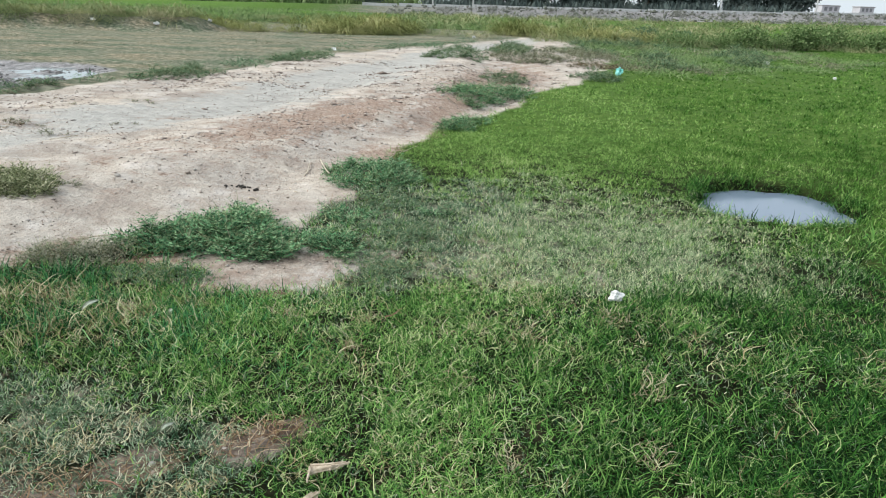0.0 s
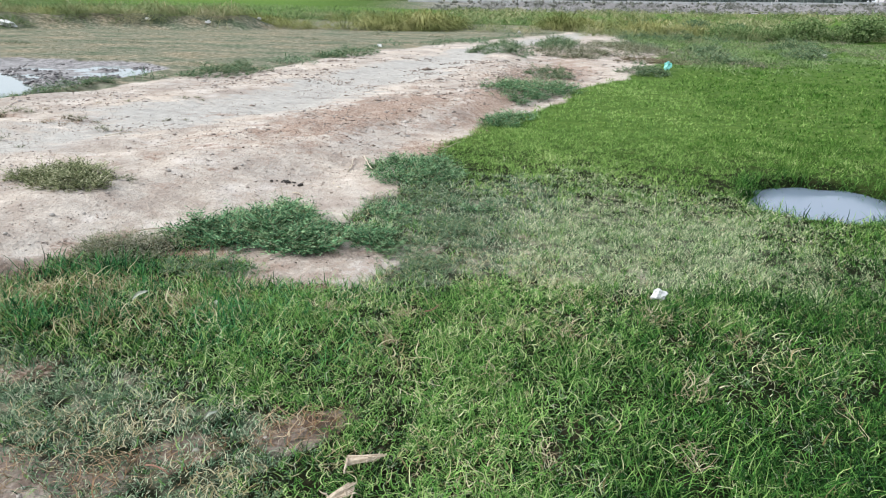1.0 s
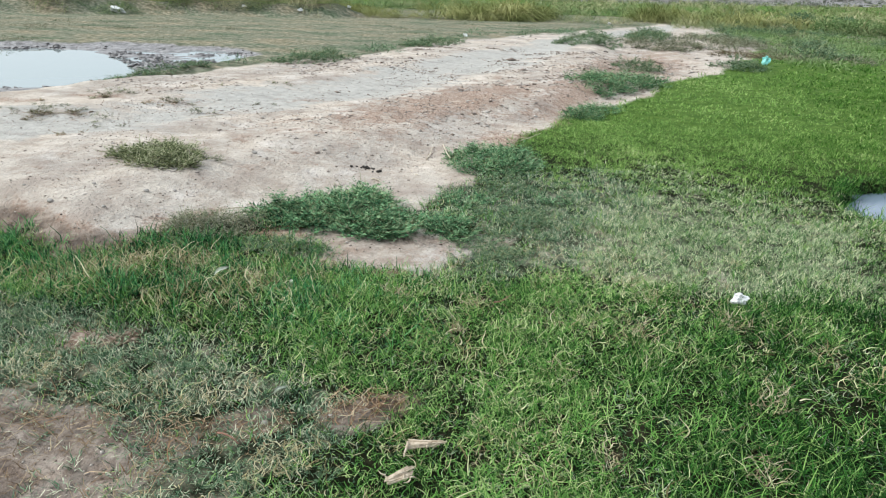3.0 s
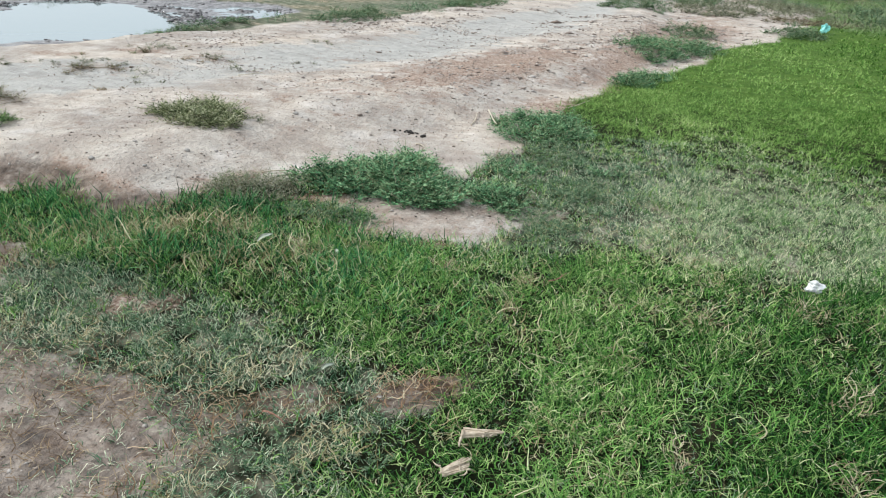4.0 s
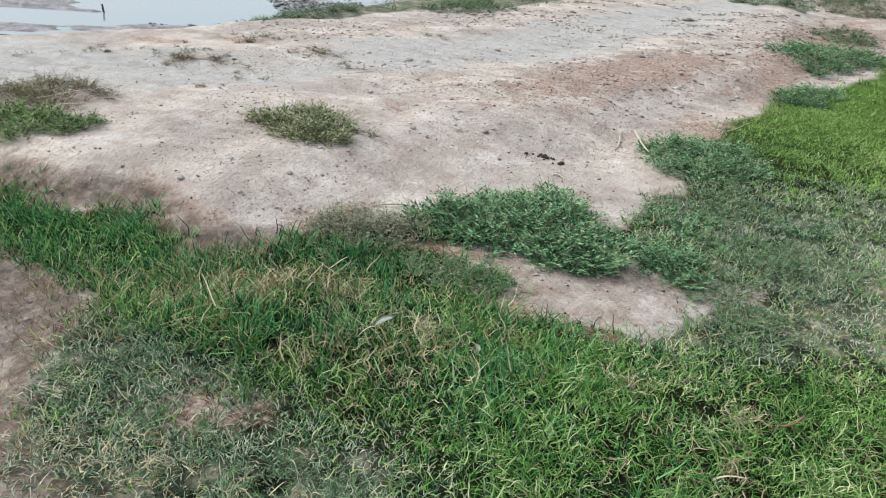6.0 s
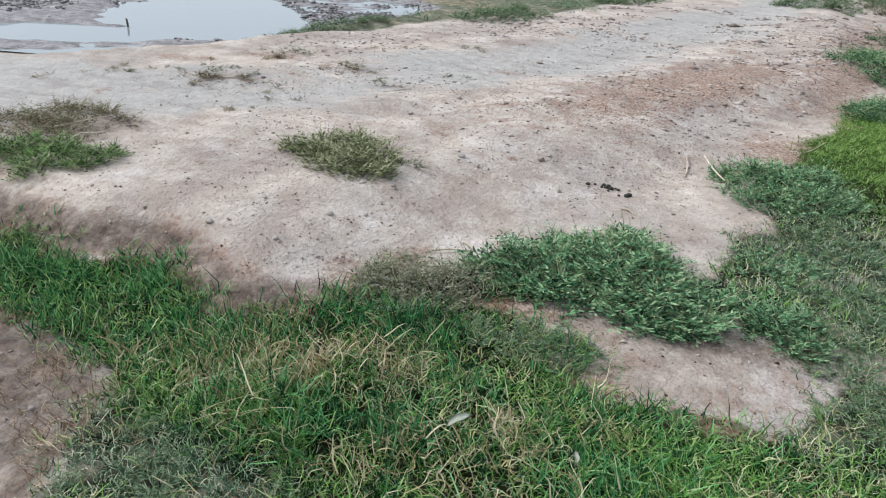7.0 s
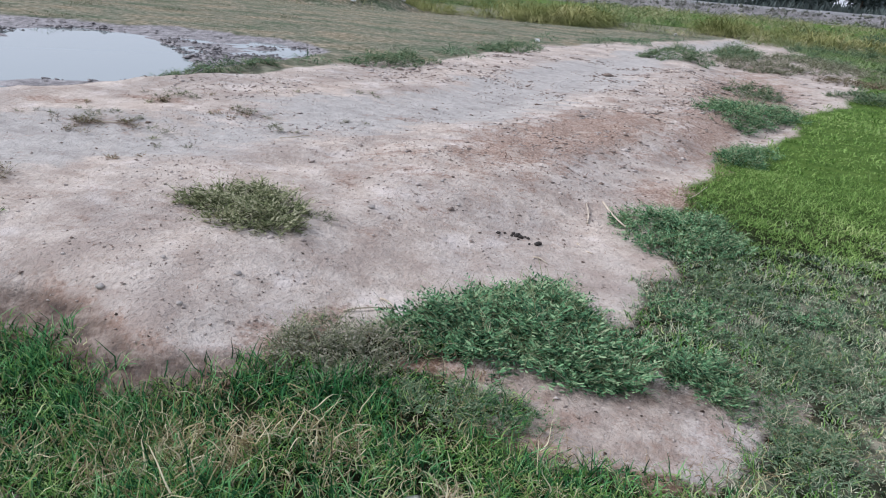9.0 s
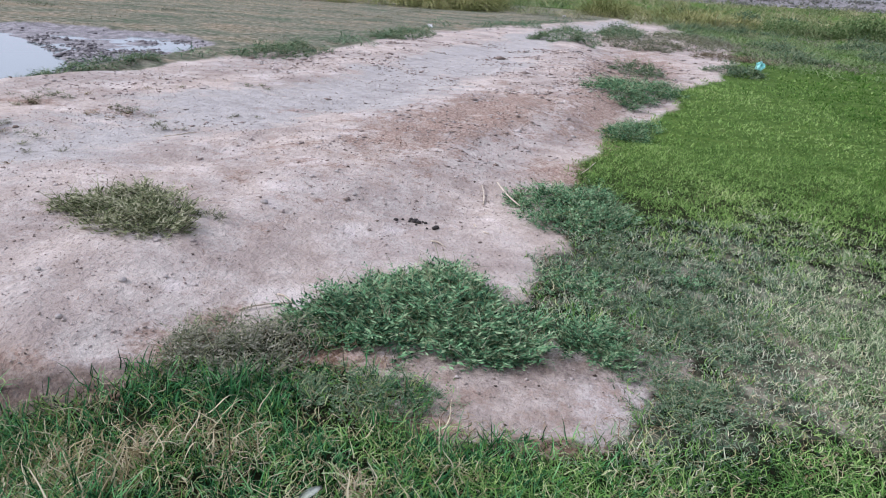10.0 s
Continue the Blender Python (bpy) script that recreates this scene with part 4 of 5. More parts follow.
bx, by = scatter(-5, 70, 48, 96, 0.22, lambda x, y: fade(0.3, 0.5, fbm(x, y, 8.0, 88)) * (x < 0.75 * y))
clumps("far_reeds", M_TALL, "pale far reeds below the road bank", bx, by, rng.uniform(0.7, 1.4, len(bx)), 40, 0.07, spread_by=0.7)
bx, by = scatter(-70, 10, 43, 60, 0.2, lambda x, y: fade(0.5, 0.62, fbm(x, y, 5.0, 86)))
clumps("field_edge_weeds", M_CROP, "green weeds at the edge of the crop field", bx, by, rng.uniform(0.4, 0.8, len(bx)), 200, 0.025)


# ---------------------------------------------------------------- creeping plants
def diamonds(c, along, out, length, width):
    """Small leaves: pointed, folded along the rib."""
    n = len(c)
    side = np.cross(along, out)
    side /= np.linalg.norm(side, axis=1)[:, None] + 1e-9
    mid = c + along * (length * 0.45)[:, None] - out * (width * 0.15)[:, None]
    v = np.stack([c, mid + side * (width / 2)[:, None], c + along * length[:, None], mid - side * (width / 2)[:, None]], 1).reshape(-1, 3)
    i = np.arange(n)[:, None] * 4
    t = np.concatenate([np.hstack([i, i + 1, i + 2]), np.hstack([i, i + 2, i + 3])])
    return v, t


M_STALK = blade_material("stalk", [(0.0, (0.06, 0.08, 0.035)), (0.5, (0.18, 0.21, 0.1)), (0.85, (0.38, 0.39, 0.23)), (1.0, (0.58, 0.55, 0.38))], 0.1)


def bush(name, poly, height, sprigs, mat, label, sprig=0.14, leaf=0.04, leaves=10, bare=0.0, group="", spill=0.06, slim=0.34):
    """A low creeping plant that fills an outline: sprigs that arch outward, set with small leaves."""
    xs, ys = [p[0] for p in poly], [p[1] for p in poly]
    cx, cy = sum(xs) / len(xs), sum(ys) / len(ys)
    n = sprigs * 5
    x, y = rng.uniform(min(xs) - 0.2, max(xs) + 0.2, n), rng.uniform(min(ys) - 0.2, max(ys) + 0.2, n)
    size = math.sqrt((max(xs) - min(xs)) * (max(ys) - min(ys)))
    s = inside(poly, x, y) + (fbm(x, y, 0.25 * size, 101, 3) - 0.5) * 0.3 * size
    keep = (s > -spill * rng.random(n) * size) & (rng.random(n) > bare * fbm(x, y, 0.15 * size, 102))
    x, y, s = x[keep][:sprigs], y[keep][:sprigs], s[keep][:sprigs]
    n = len(x)
    # sprigs gather in rosettes: each is drawn towards the heart of its own and points away from it
    hearts = max(n // 9, 1)
    own = rng.integers(0, hearts, n)
    far_off = np.hypot(x - x[own], y - y[own]) + 1e-6
    reach = 0.45 * sprig * np.sqrt(rng.random(n))
    turn = rng.uniform(0, 2 * math.pi, n)
    x, y = np.where(far_off < 1e-5, x, x[own] + reach * np.cos(turn)), np.where(far_off < 1e-5, y, y[own] + reach * np.sin(turn))
    s = s[own]
    lump = rng.uniform(0.55, 1.25, hearts)[own]
    dome = height * fade(-0.08 * size, 0.26 * size, s) * (0.1 + 1.8 * fbm(x, y, min(0.14 * size, 0.17), 103, 2))
    z = relief(x, y) + dome * lump * rng.random(n) ** 0.6
    ln = sprig * rng.uniform(0.6, 1.3, n) * (0.7 + 0.3 * lump)
    head = turn + rng.normal(0, 0.5, n)
    lean, up = rng.uniform(0.3, 1.0, n), rng.uniform(0.05, 0.95, n)
    dirs = np.stack([np.cos(head) * lean, np.sin(head) * lean, up], 1)
    foot = np.stack([x, y, z], 1)
    thing = empty(name, cx, cy, float(relief(np.array([cx]), np.array([cy]))[0]), label, "plant", group)
    org = np.array([cx, cy, thing.location.z])
    geo = []
    for j in range(leaves):
        u = (j + 0.5) / leaves
        c = foot + dirs * (ln * u)[:, None] - np.array([0, 0, 1.0]) * (ln * 0.35 * u * u)[:, None]
        yaw = head + (1 if j % 2 else -1) * rng.uniform(0.5, 1.3, n)
        al = np.stack([np.cos(yaw), np.sin(yaw), rng.uniform(-0.1, 0.7, n)], 1)
        al /= np.linalg.norm(al, axis=1)[:, None]
        out = np.stack([rng.normal(0, 0.35, n), rng.normal(0, 0.35, n), np.ones(n)], 1)
        lf = leaf * rng.uniform(0.6, 1.25, n) * (1.1 - 0.5 * u)
        geo.append(diamonds(c - org, al, out, lf, lf * slim))
    v, t = join_geo(geo)
    tagged(mesh_object("foliage", v, t, mat, thing), kind="stuff")
    v, t = ribbons(x - cx, y - cy, z - org[2], ln * 1.05, np.full(n, leaf * 0.11), (lean * 0.9).clip(0.6, 0.95), np.full(n, 0.3), head, 0.05, 3)
    mesh_object("stem_tangle", v, t, M_STALK, thing)["kind"] = "stuff"
    return thing


def disc(cx, cy, rx, ry, turn=0.0, n=9):
    c, s = math.cos(turn), math.sin(turn)
    return [(cx + rx * math.cos(a) * c - ry * math.sin(a) * s, cy + rx * math.cos(a) * s + ry * math.sin(a) * c) for a in (2 * math.pi * i / n for i in range(n))]


bush("creeping_bush", BUSH_MAIN, 0.12, 2300, M_BUSH, "low dark green creeping bush at the edge of bare soil", 0.13, 0.04, 9, slim=0.34)
bush("creeping_bush", BUSH_SIDE, 0.1, 560, M_BUSH, "small dark green creeping bush beside a larger one", 0.11, 0.03, 10)
bush("creeping_bush", TUFT_CORNER, 0.1, 1000, M_BUSH, "dark green creeping bush where soil meets meadow", 0.13, 0.034, 10)
bush("withered_bush", BUSH_GREY, 0.08, 620, M_GREY, "withered grey-green bush beside a green one", 0.12, 0.026, 9, 0.3)
bush("olive_plant", TUFT_OLIVE, 0.05, 620, M_OLIVE, "olive-green straggly plant alone on pale bare earth", 0.15, 0.05, 8, 0.5, slim=0.26)
bush("creeping_bush", TUFT_BANK, 0.2, 1200, M_BUSH, "blue-green bush on the slope of the bank", 0.2, 0.05, 9)
bush("creeping_bush", TUFT_EDGE, 0.13, 600, M_BUSH, "small dark bush at the foot of the bank", 0.14, 0.035, 9)
bush("weed_patch", disc(1.25, 15.3, 0.5, 0.45), 0.15, 400, M_WEED, "dark weeds on the bank behind a bush", 0.16, 0.05, 8)
bush("weed_patch", disc(0.2, 21.2, 0.95, 1.3, 0.1), 0.18, 800, M_WEED, "green weeds covering a low mound", 0.22, 0.065, 8, 0.45)
bush("weed_patch", disc(2.0, 23.6, 0.55, 1.7, -0.2), 0.28, 700, M_WEED, "dark green weeds on top of a low mound", 0.28, 0.08, 8)
bush("weed_patch", disc(3.9, 24.0, 1.0, 2.6, -0.25), 0.12, 600, M_GREY, "dry brownish weeds on the flank of a mound", 0.28, 0.075, 8, 0.3)
bush("dry_weeds", disc(2.3, 21.5, 1.2, 0.9), 0.16, 800, M_GREY, "brownish dry weeds over the face of a mound", 0.22, 0.06, 8, 0.45)
bush("dry_weeds", disc(5.2, 24.6, 1.3, 1.6, 0.2), 0.18, 800, M_GREY, "greyish dry weeds beside a pale dirt track", 0.24, 0.065, 8, 0.4)
bush("dry_weeds", disc(4.5, 20.4, 0.9, 0.8), 0.1, 420, M_BROWN, "flat brown weeds at the foot of a mound", 0.22, 0.06, 8, 0.5)
bush("weed_patch", disc(6.9, 22.3, 1.0, 0.9), 0.18, 600, M_WEED, "grey-green weeds behind a plastic bag", 0.24, 0.07, 8, 0.3)
bush("weed_patch", disc(8.4, 28.6, 0.9, 1.0), 0.25, 420, M_WEED, "grey-green weeds standing at the meadow's edge", 0.3, 0.08, 8, 0.2)
bush("weed_patch", disc(12.6, 30.6, 1.3, 1.5), 0.4, 700, M_WEED, "wide patch of greyish weeds in the meadow", 0.3, 0.085, 8, 0.3)
bush("weed_patch", disc(9.3, 37.2, 3.2, 0.9), 0.3, 800, M_WEED, "low weeds before the far reeds", 0.35, 0.1, 8, 0.3)
bush("weed_patch", disc(5.6, 29.5, 1.3, 2.0), 0.25, 800, M_WEED, "weeds at the end of the mound", 0.28, 0.085, 8)
bush("weed_patch", disc(3.6, 17.0, 0.55, 0.7), 0.14, 420, M_WEED, "small weeds near a plastic bag", 0.18, 0.06, 8)
bush("weed_patch", disc(7.3, 25.0, 0.7, 1.0), 0.25, 420, M_WEED, "green weeds at the meadow edge", 0.3, 0.085, 8)
bush("weed_patch", disc(10.9, 25.5, 0.8, 0.9), 0.3, 420, M_WEED, "greyish weeds standing in the meadow", 0.3, 0.085, 8, 0.2)
bush("weed_patch", disc(-5.1, 12.9, 0.55, 1.1, -0.3), 0.14, 700, M_WEED, "low weeds along the trodden path", 0.16, 0.05, 8, 0.2)
bush("weed_patch", disc(-3.8, 18.2, 0.5, 1.6, -0.2), 0.16, 600, M_WEED, "low weeds along the far path", 0.2, 0.06, 8, 0.3)
bush("weed_patch", disc(-6.55, 9.9, 0.22, 1.2, -0.25), 0.09, 600, M_WEED, "strip of weeds along the edge of a puddle", 0.11, 0.035, 8)
bush("dry_clump", disc(-5.5, 4.75, 0.48, 0.25), 0.05, 520, M_BROWN, "brown dry clump of weeds on the bank", 0.14, 0.028, 7, 0.3)
bush("dry_clump", disc(-5.6, 4.4, 0.55, 0.25), 0.03, 420, M_BROWN, "flat brown dead weeds on the bank", 0.14, 0.028, 7, 0.4)
bush("weed_patch", disc(-5.0, 4.05, 0.5, 0.2, 0.3), 0.05, 800, M_LUSH, "green grass hanging over the bank", 0.11, 0.05, 7, 0.2, slim=0.14)
bush("weed_patch", disc(-0.76, 5.0, 0.2, 0.24), 0.05, 170, M_BUSH, "dark green weeds between trampled turf and soil", 0.1, 0.03, 9, 0.45)
bush("weed_patch", disc(-0.5, 5.5, 0.3, 0.28), 0.05, 190, M_WEED, "blue-green weeds in trampled turf", 0.1, 0.028, 9, 0.5)
bush("weed_patch", disc(-0.34, 4.85, 0.28, 0.22), 0.05, 160, M_WEED, "blue-green weeds in trampled turf", 0.1, 0.028, 9, 0.5)
bush("weed_patch", disc(-0.05, 5.25, 0.25, 0.2), 0.04, 100, M_BUSH, "blue-green weeds in trampled turf", 0.09, 0.026, 9, 0.6)
bush("weed_patch", disc(-0.1, 4.7, 0.3, 0.22), 0.05, 180, M_WEED, "green weeds in trampled turf", 0.09, 0.022, 9, 0.2)
bush("weed_patch", [(-2.0, 3.72), (-1.85, 3.85), (-1.55, 3.82), (-1.35, 3.7), (-1.6, 3.62), (-1.85, 3.6)], 0.04, 520, M_WEED, "grey-green weeds beside a bare strip", 0.08, 0.022, 8, 0.2)
bush("weed_patch", disc(-0.42, 3.95, 0.2, 0.3), 0.04, 380, M_WEED, "grey-green weeds closing in on a bare strip", 0.09, 0.022, 9, 0.2)
bush("weed_patch", disc(-0.25, 4.45, 0.26, 0.2), 0.05, 200, M_WEED, "mid green weeds at the end of a bare strip", 0.1, 0.026, 9, 0.2)
for wx, wy, wr in ((-6.7, 6.35, 0.1), (-5.75, 6.6, 0.34), (-4.35, 7.25, 0.2), (-5.85, 7.8, 0.25), (-4.85, 7.65, 0.2), (-5.1, 6.55, 0.15), (-3.0, 5.05, 0.14)):
    bush("sparse_weed", disc(wx, wy, wr, wr * 0.7), 0.04, int(260 * wr + 20), M_GREY, "sparse withered weed on trodden earth", 0.07, 0.022, 7, 0.3, "withered weeds on the earth")
for wx, wy, rx, ry in ((-2.55, 2.38, 0.22, 0.16), (-2.15, 2.28, 0.25, 0.14), (-1.7, 2.2, 0.28, 0.14), (-1.35, 2.3, 0.2, 0.1), (-0.9, 1.72, 0.25, 0.12), (-0.75, 1.5, 0.25, 0.14), (-2.6, 2.6, 0.2, 0.1)):
    bush("clover_patch", disc(wx, wy, rx, ry), 0.015, int(3000 * rx * ry) + 40, M_WEED, "low blue-green clover in worn turf", 0.06, 0.017, 8, 0.2, "clover in the worn turf")
for wx, wy, rx, ry in ((-5.75, 6.4, 0.3, 0.13), (-5.5, 6.55, 0.22, 0.1), (-5.75, 7.55, 0.22, 0.1), (-4.9, 7.5, 0.2, 0.1), (-5.6, 6.2, 0.2, 0.06)):
    bush("dead_weed", disc(wx, wy, rx, ry), 0.03, int(2600 * rx * ry) + 40, M_BROWN, "brown dead weed trodden into the earth", 0.07, 0.022, 7, 0.4, "dead brown weeds on the earth")
spot = random.Random(31)
for i in range(20):
    wy = spot.uniform(5.6, 9.5)
    wx, wr = spot.uniform(-7.2, -3.9) + 0.35 * (wy - 6), spot.uniform(0.08, 0.22)
    bush("flat_weed", disc(wx, wy, wr * 1.5, wr * 0.7, spot.uniform(-0.5, 0.5)), 0.012, int(150 * wr + 12), spot.choice((M_GREY, M_THATCH, M_THATCH, M_OLIVE)), "flat trodden brown weed on the path", 0.06, 0.02, 6, 0.3, "withered weeds on the earth")


# ---------------------------------------------------------------- soil crumbs, mud lumps
OCTA = np.array([(1, 0, 0), (-1, 0, 0), (0, 1, 0), (0, -1, 0), (0, 0, 1), (0, 0, -1)], float)
OCTA_T = np.array([(0, 2, 4), (2, 1, 4), (1, 3, 4), (3, 0, 4), (2, 0, 5), (1, 2, 5), (3, 1, 5), (0, 3, 5)])


def lumps(name, mat, label, x, y, size, flat, category, sink=0.2, z=None):
    n = len(x)
    v = OCTA[None] * (size[:, None, None] * rng.uniform(0.6, 1.3, (n, 6, 1)))
    v = v + rng.normal(0, 0.25, (n, 6, 3)) * size[:, None, None]
    v[:, :, 2] *= flat
    base = relief(x, y) if z is None else z
    v = v + np.stack([x, y, base + size * flat * (0.6 - sink)], 1)[:, None]
    t = (np.arange(n)[:, None, None] * 6 + OCTA_T[None]).reshape(-1, 3)
    return tagged(mesh_object(name, v.reshape(-1, 3), t, mat, smooth=True), label, category, kind="stuff")


M_CRUMB = blade_material("soil_crumb", [(0.0, (0.06, 0.045, 0.035)), (0.12, (0.24, 0.19, 0.155)), (0.6, (0.42, 0.36, 0.315)), (1.0, (0.6, 0.54, 0.49))], 0.2, 0.9, 0.1)
M_LUMP = plain_material("wet_mud", (0.11, 0.1, 0.098), (0.25, 0.23, 0.225), 30, 0.45)


def crumb_w(x, y):
    return fade(0.02, 0.25, dirt_side(x, y)) * (0.25 + 0.75 * fade(0.4, 0.62, fbm(x, y, 0.7, 111)))


cx1, cy1 = scatter(-5.5, 0, 3.3, 7.5, 480, crumb_w)
cx2, cy2 = scatter(-7.5, 1.5, 7.5, 14, 140, crumb_w)
cx3, cy3 = scatter(-4.5, -0.4, 1.0, 4.3, 350, lambda x, y: np.maximum(fade(0, 0.2, inside(BARE_NEAR, x, y)), fade(0, 0.1, inside(BARE, x, y))))
cx, cy = np.concatenate([cx1, cx2, cx3]), np.concatenate([cy1, cy2, cy3])
lumps("soil_crumbs", M_CRUMB, "scattered crumbs of dry soil and dung", cx, cy, rng.gamma(1.6, 0.0018, len(cx)) + 0.002 + 0.003 * fade(6, 12, cy), 0.6, "soil")



def clod_w(x, y):
    worked = np.maximum(bump_at(x, y, -1.3, 9.0, 0.9, 3.0, -0.4), bump_at(x, y, 0.9, 14.5, 1.2, 5.0, -0.2))
    return fade(0.1, 0.4, dirt_side(x, y)) * np.clip(fade(0.5, 0.7, fbm(x, y, 0.55, 113)) * (0.04 + 0.56 * fade(5.0, 7.5, y)) + 0.8 * worked * fade(0.4, 0.55, fbm(x, y, 0.4, 114)), 0, 1) * (1 - fade(-0.2, 0.2, inside(MUD, x, y)))


M_CLOD = blade_material("soil_clod", [(0.0, (0.2, 0.155, 0.125)), (0.4, (0.36, 0.3, 0.26)), (1.0, (0.56, 0.5, 0.455))], 0.3, 0.95, 0.05)
cx1, cy1 = scatter(-6.0, 0.2, 3.4, 8.0, 190, clod_w)
cx2, cy2 = scatter(-6.5, 2.5, 8.0, 18, 210, clod_w)
cx3, cy3 = scatter(-4.0, 5, 16, 27, 40, clod_w)
cx, cy = np.concatenate([cx1, cx2, cx3]), np.concatenate([cy1, cy2, cy3])
lumps("soil_clods", M_CLOD, "trodden clods of pale dry soil", cx, cy, (rng.gamma(2.0, 0.004, len(cx)) + 0.005) * (1 + fade(6, 14, cy) + fade(14, 24, cy)), 0.36, "soil", 0.35)


def litter_w(x, y):
    w = np.maximum(bump_at(x, y, -1.4, 8.4, 0.75, 2.2, -0.35), np.maximum(bump_at(x, y, 1.0, 14.5, 0.9, 3.5, -0.2), 0.8 * bump_at(x, y, -0.75, 7.3, 0.4, 0.7)))
    w = np.maximum(w, 0.35 * fade(0.55, 0.7, fbm(x, y, 0.8, 117)))
    return w * fade(0.35, 0.6, fbm(x, y, 0.45, 115)) * fade(0.0, 0.2, dirt_side(x, y)) * (1 - fade(-0.2, 0.2, inside(MUD, x, y)))


turf("dry_litter", M_LITTER, "rust-brown chips of straw and dung strewn on the earth", [(-6.0, 1.0, 4.0, 9.0, 420, 1.0), (-4.0, 3.0, 9.0, 19.0, 190, 2.0)], litter_w, 0.03, 0.009, 0.95, 0.1, 2, 0.2, 1)


def lump_w(x, y):
    m = fade(0.05, 0.5, inside(MUD, x, y))
    east = fade(-9.6, -8.2, x + 0.25 * (y - 10)) * fade(7.5, 9.5, y) + 0.8 * fade(12.4, 13.4, y) + 0.9 * fade(-10.6, -11.6, x)
    return (relief(x, y) > -0.07) * m * np.clip(east, 0.02, 1) * fade(0.35, 0.6, fbm(x, y, 0.7, 121)) * (1 - bump_at(x, y, -7.05, 13.0, 0.5, 0.6)) * (1 - 0.93 * fade(0.0, 0.7, inside(PUDDLE, x, y)))


cx, cy = scatter(-14, -6, 6, 14.6, 320, lump_w)
lumps("mud_lumps", M_LUMP, "dark lumps of trodden wet mud", cx, cy, rng.gamma(2.0, 0.009, len(cx)) + 0.007, 0.4, "mud", z=np.maximum(relief(cx, cy), -0.05))


# ---------------------------------------------------------------- loose things
def lump_mesh(size, rough, seed, detail=2, squash=(1, 1, 1)):
    bm = bmesh.new()
    bmesh.ops.create_icosphere(bm, subdivisions=detail, radius=size)
    for v in bm.verts:
        k = noise.noise(v.co / size * 1.3 + Vector((seed, 0, 0))) + 0.5 * noise.noise(v.co / size * 3.1 + Vector((0, seed, 0)))
        v.co *= 1 + rough * k
        v.co = Vector((v.co.x * squash[0], v.co.y * squash[1], v.co.z * squash[2]))
    return bm


def settle(x, y, up=0.0):
    return float(relief(np.array([x]), np.array([y]))[0]) + up


M_PAPER = plain_material("white_scrap", (0.62, 0.61, 0.6), (0.84, 0.83, 0.82), 40, 0.7, 0.002)
M_PALELEAF = plain_material("pale_leaf", (0.58, 0.62, 0.5), (0.78, 0.8, 0.7), 60, 0.7, 0.001)
M_TEAL = plain_material("teal_plastic", (0.12, 0.5, 0.46), (0.4, 0.78, 0.74), 6, 0.3, 0.01, 0.5)
M_WOOD = plain_material("splintered_wood", (0.34, 0.26, 0.18), (0.64, 0.54, 0.42), 70, 0.8, 0.002)
M_DUNG = plain_material("dung", (0.02, 0.017, 0.014), (0.05, 0.042, 0.035), 60, 0.7, 0.003)
M_STONE = plain_material("stone", (0.3, 0.27, 0.24), (0.48, 0.44, 0.4), 50, 0.9, 0.003)
M_TWIG = plain_material("twig", (0.4, 0.33, 0.24), (0.68, 0.6, 0.48), 50, 0.8, 0.001)
M_REDTWIG = plain_material("red_twig", (0.2, 0.1, 0.07), (0.36, 0.2, 0.14), 50, 0.8, 0.001)


def crumpled(name, x, y, z, size, mat, label, category, seed, squash, rough=0.5):
    ob = part(name, lump_mesh(size, rough, seed, 3, squash), mat, None, smooth=False)
    ob.location = (x, y, z)
    ob.rotation_euler = (0.2, -0.1, seed)
    return tagged(ob, label, category)


crumpled("paper_scrap", 0.93, 3.29, 0.07, 0.03, M_PAPER, "crumpled white tissue lying on the grass", "litter", 3.3, (1.15, 0.9, 0.95), 0.8)
crumpled("plastic_bag", 4.28, 17.6, settle(4.28, 17.6, 0.1), 0.1, M_TEAL, "crumpled teal plastic bag on the meadow", "bag", 5.1, (0.9, 0.8, 0.95), 0.8)
for sx, sy, ss, seed in ((11.4, 20.6, 0.05, 1.0), (-3.75, 22.4, 0.08, 2.0), (8.3, 24.0, 0.06, 4.5), (-15.6, 30.6, 0.08, 6.2), (-13.2, 31.5, 0.09, 7.1), (-11.6, 33.8, 0.08, 3.1), (1.2, 38.0, 0.08, 8.8), (12.3, 27.3, 0.1, 9.4)):
    crumpled("paper_scrap", sx, sy, settle(sx, sy, ss * 0.5), ss, M_PAPER, "small pale scrap of litter far off on the field", "litter", seed, (1.3, 0.9, 0.7), 0.6)
crumpled("rag", -19.6, 27.0, settle(-19.6, 27.0, 0.1), 0.3, M_PAPER, "white rag lying before tall grass", "litter", 2.7, (1.5, 0.8, 0.5), 0.6)


def leaf_scrap(x, y, z, length, turn, label):
    bm = bmesh.new()
    rows = 6
    grid = []
    for i in range(rows + 1):
        u = i / rows
        w = length * 0.14 * math.sin(math.pi * (0.08 + 0.86 * u)) + 0.002
        grid.append([bm.verts.new((length * (u - 0.5), w * k, 0.01 * math.sin(4 * u) + 0.35 * abs(k) * w)) for k in (-1, 0, 1)])
    for a, b in zip(grid, grid[1:]):
        for k in (0, 1):
            bm.faces.new((a[k], b[k], b[k + 1], a[k + 1]))
    bmesh.ops.solidify(bm, geom=bm.faces[:], thickness=0.0012)
    ob = part("dry_leaf", bm, M_PALELEAF, None)
    ob.matrix_basis = pose(x, y, z, 18, -25, turn)
    return tagged(ob, label, "leaf", "pale leaves in the grass")


leaf_scrap(-1.72, 2.98, 0.045, 0.085, 40, "pale dry leaf caught in the grass")
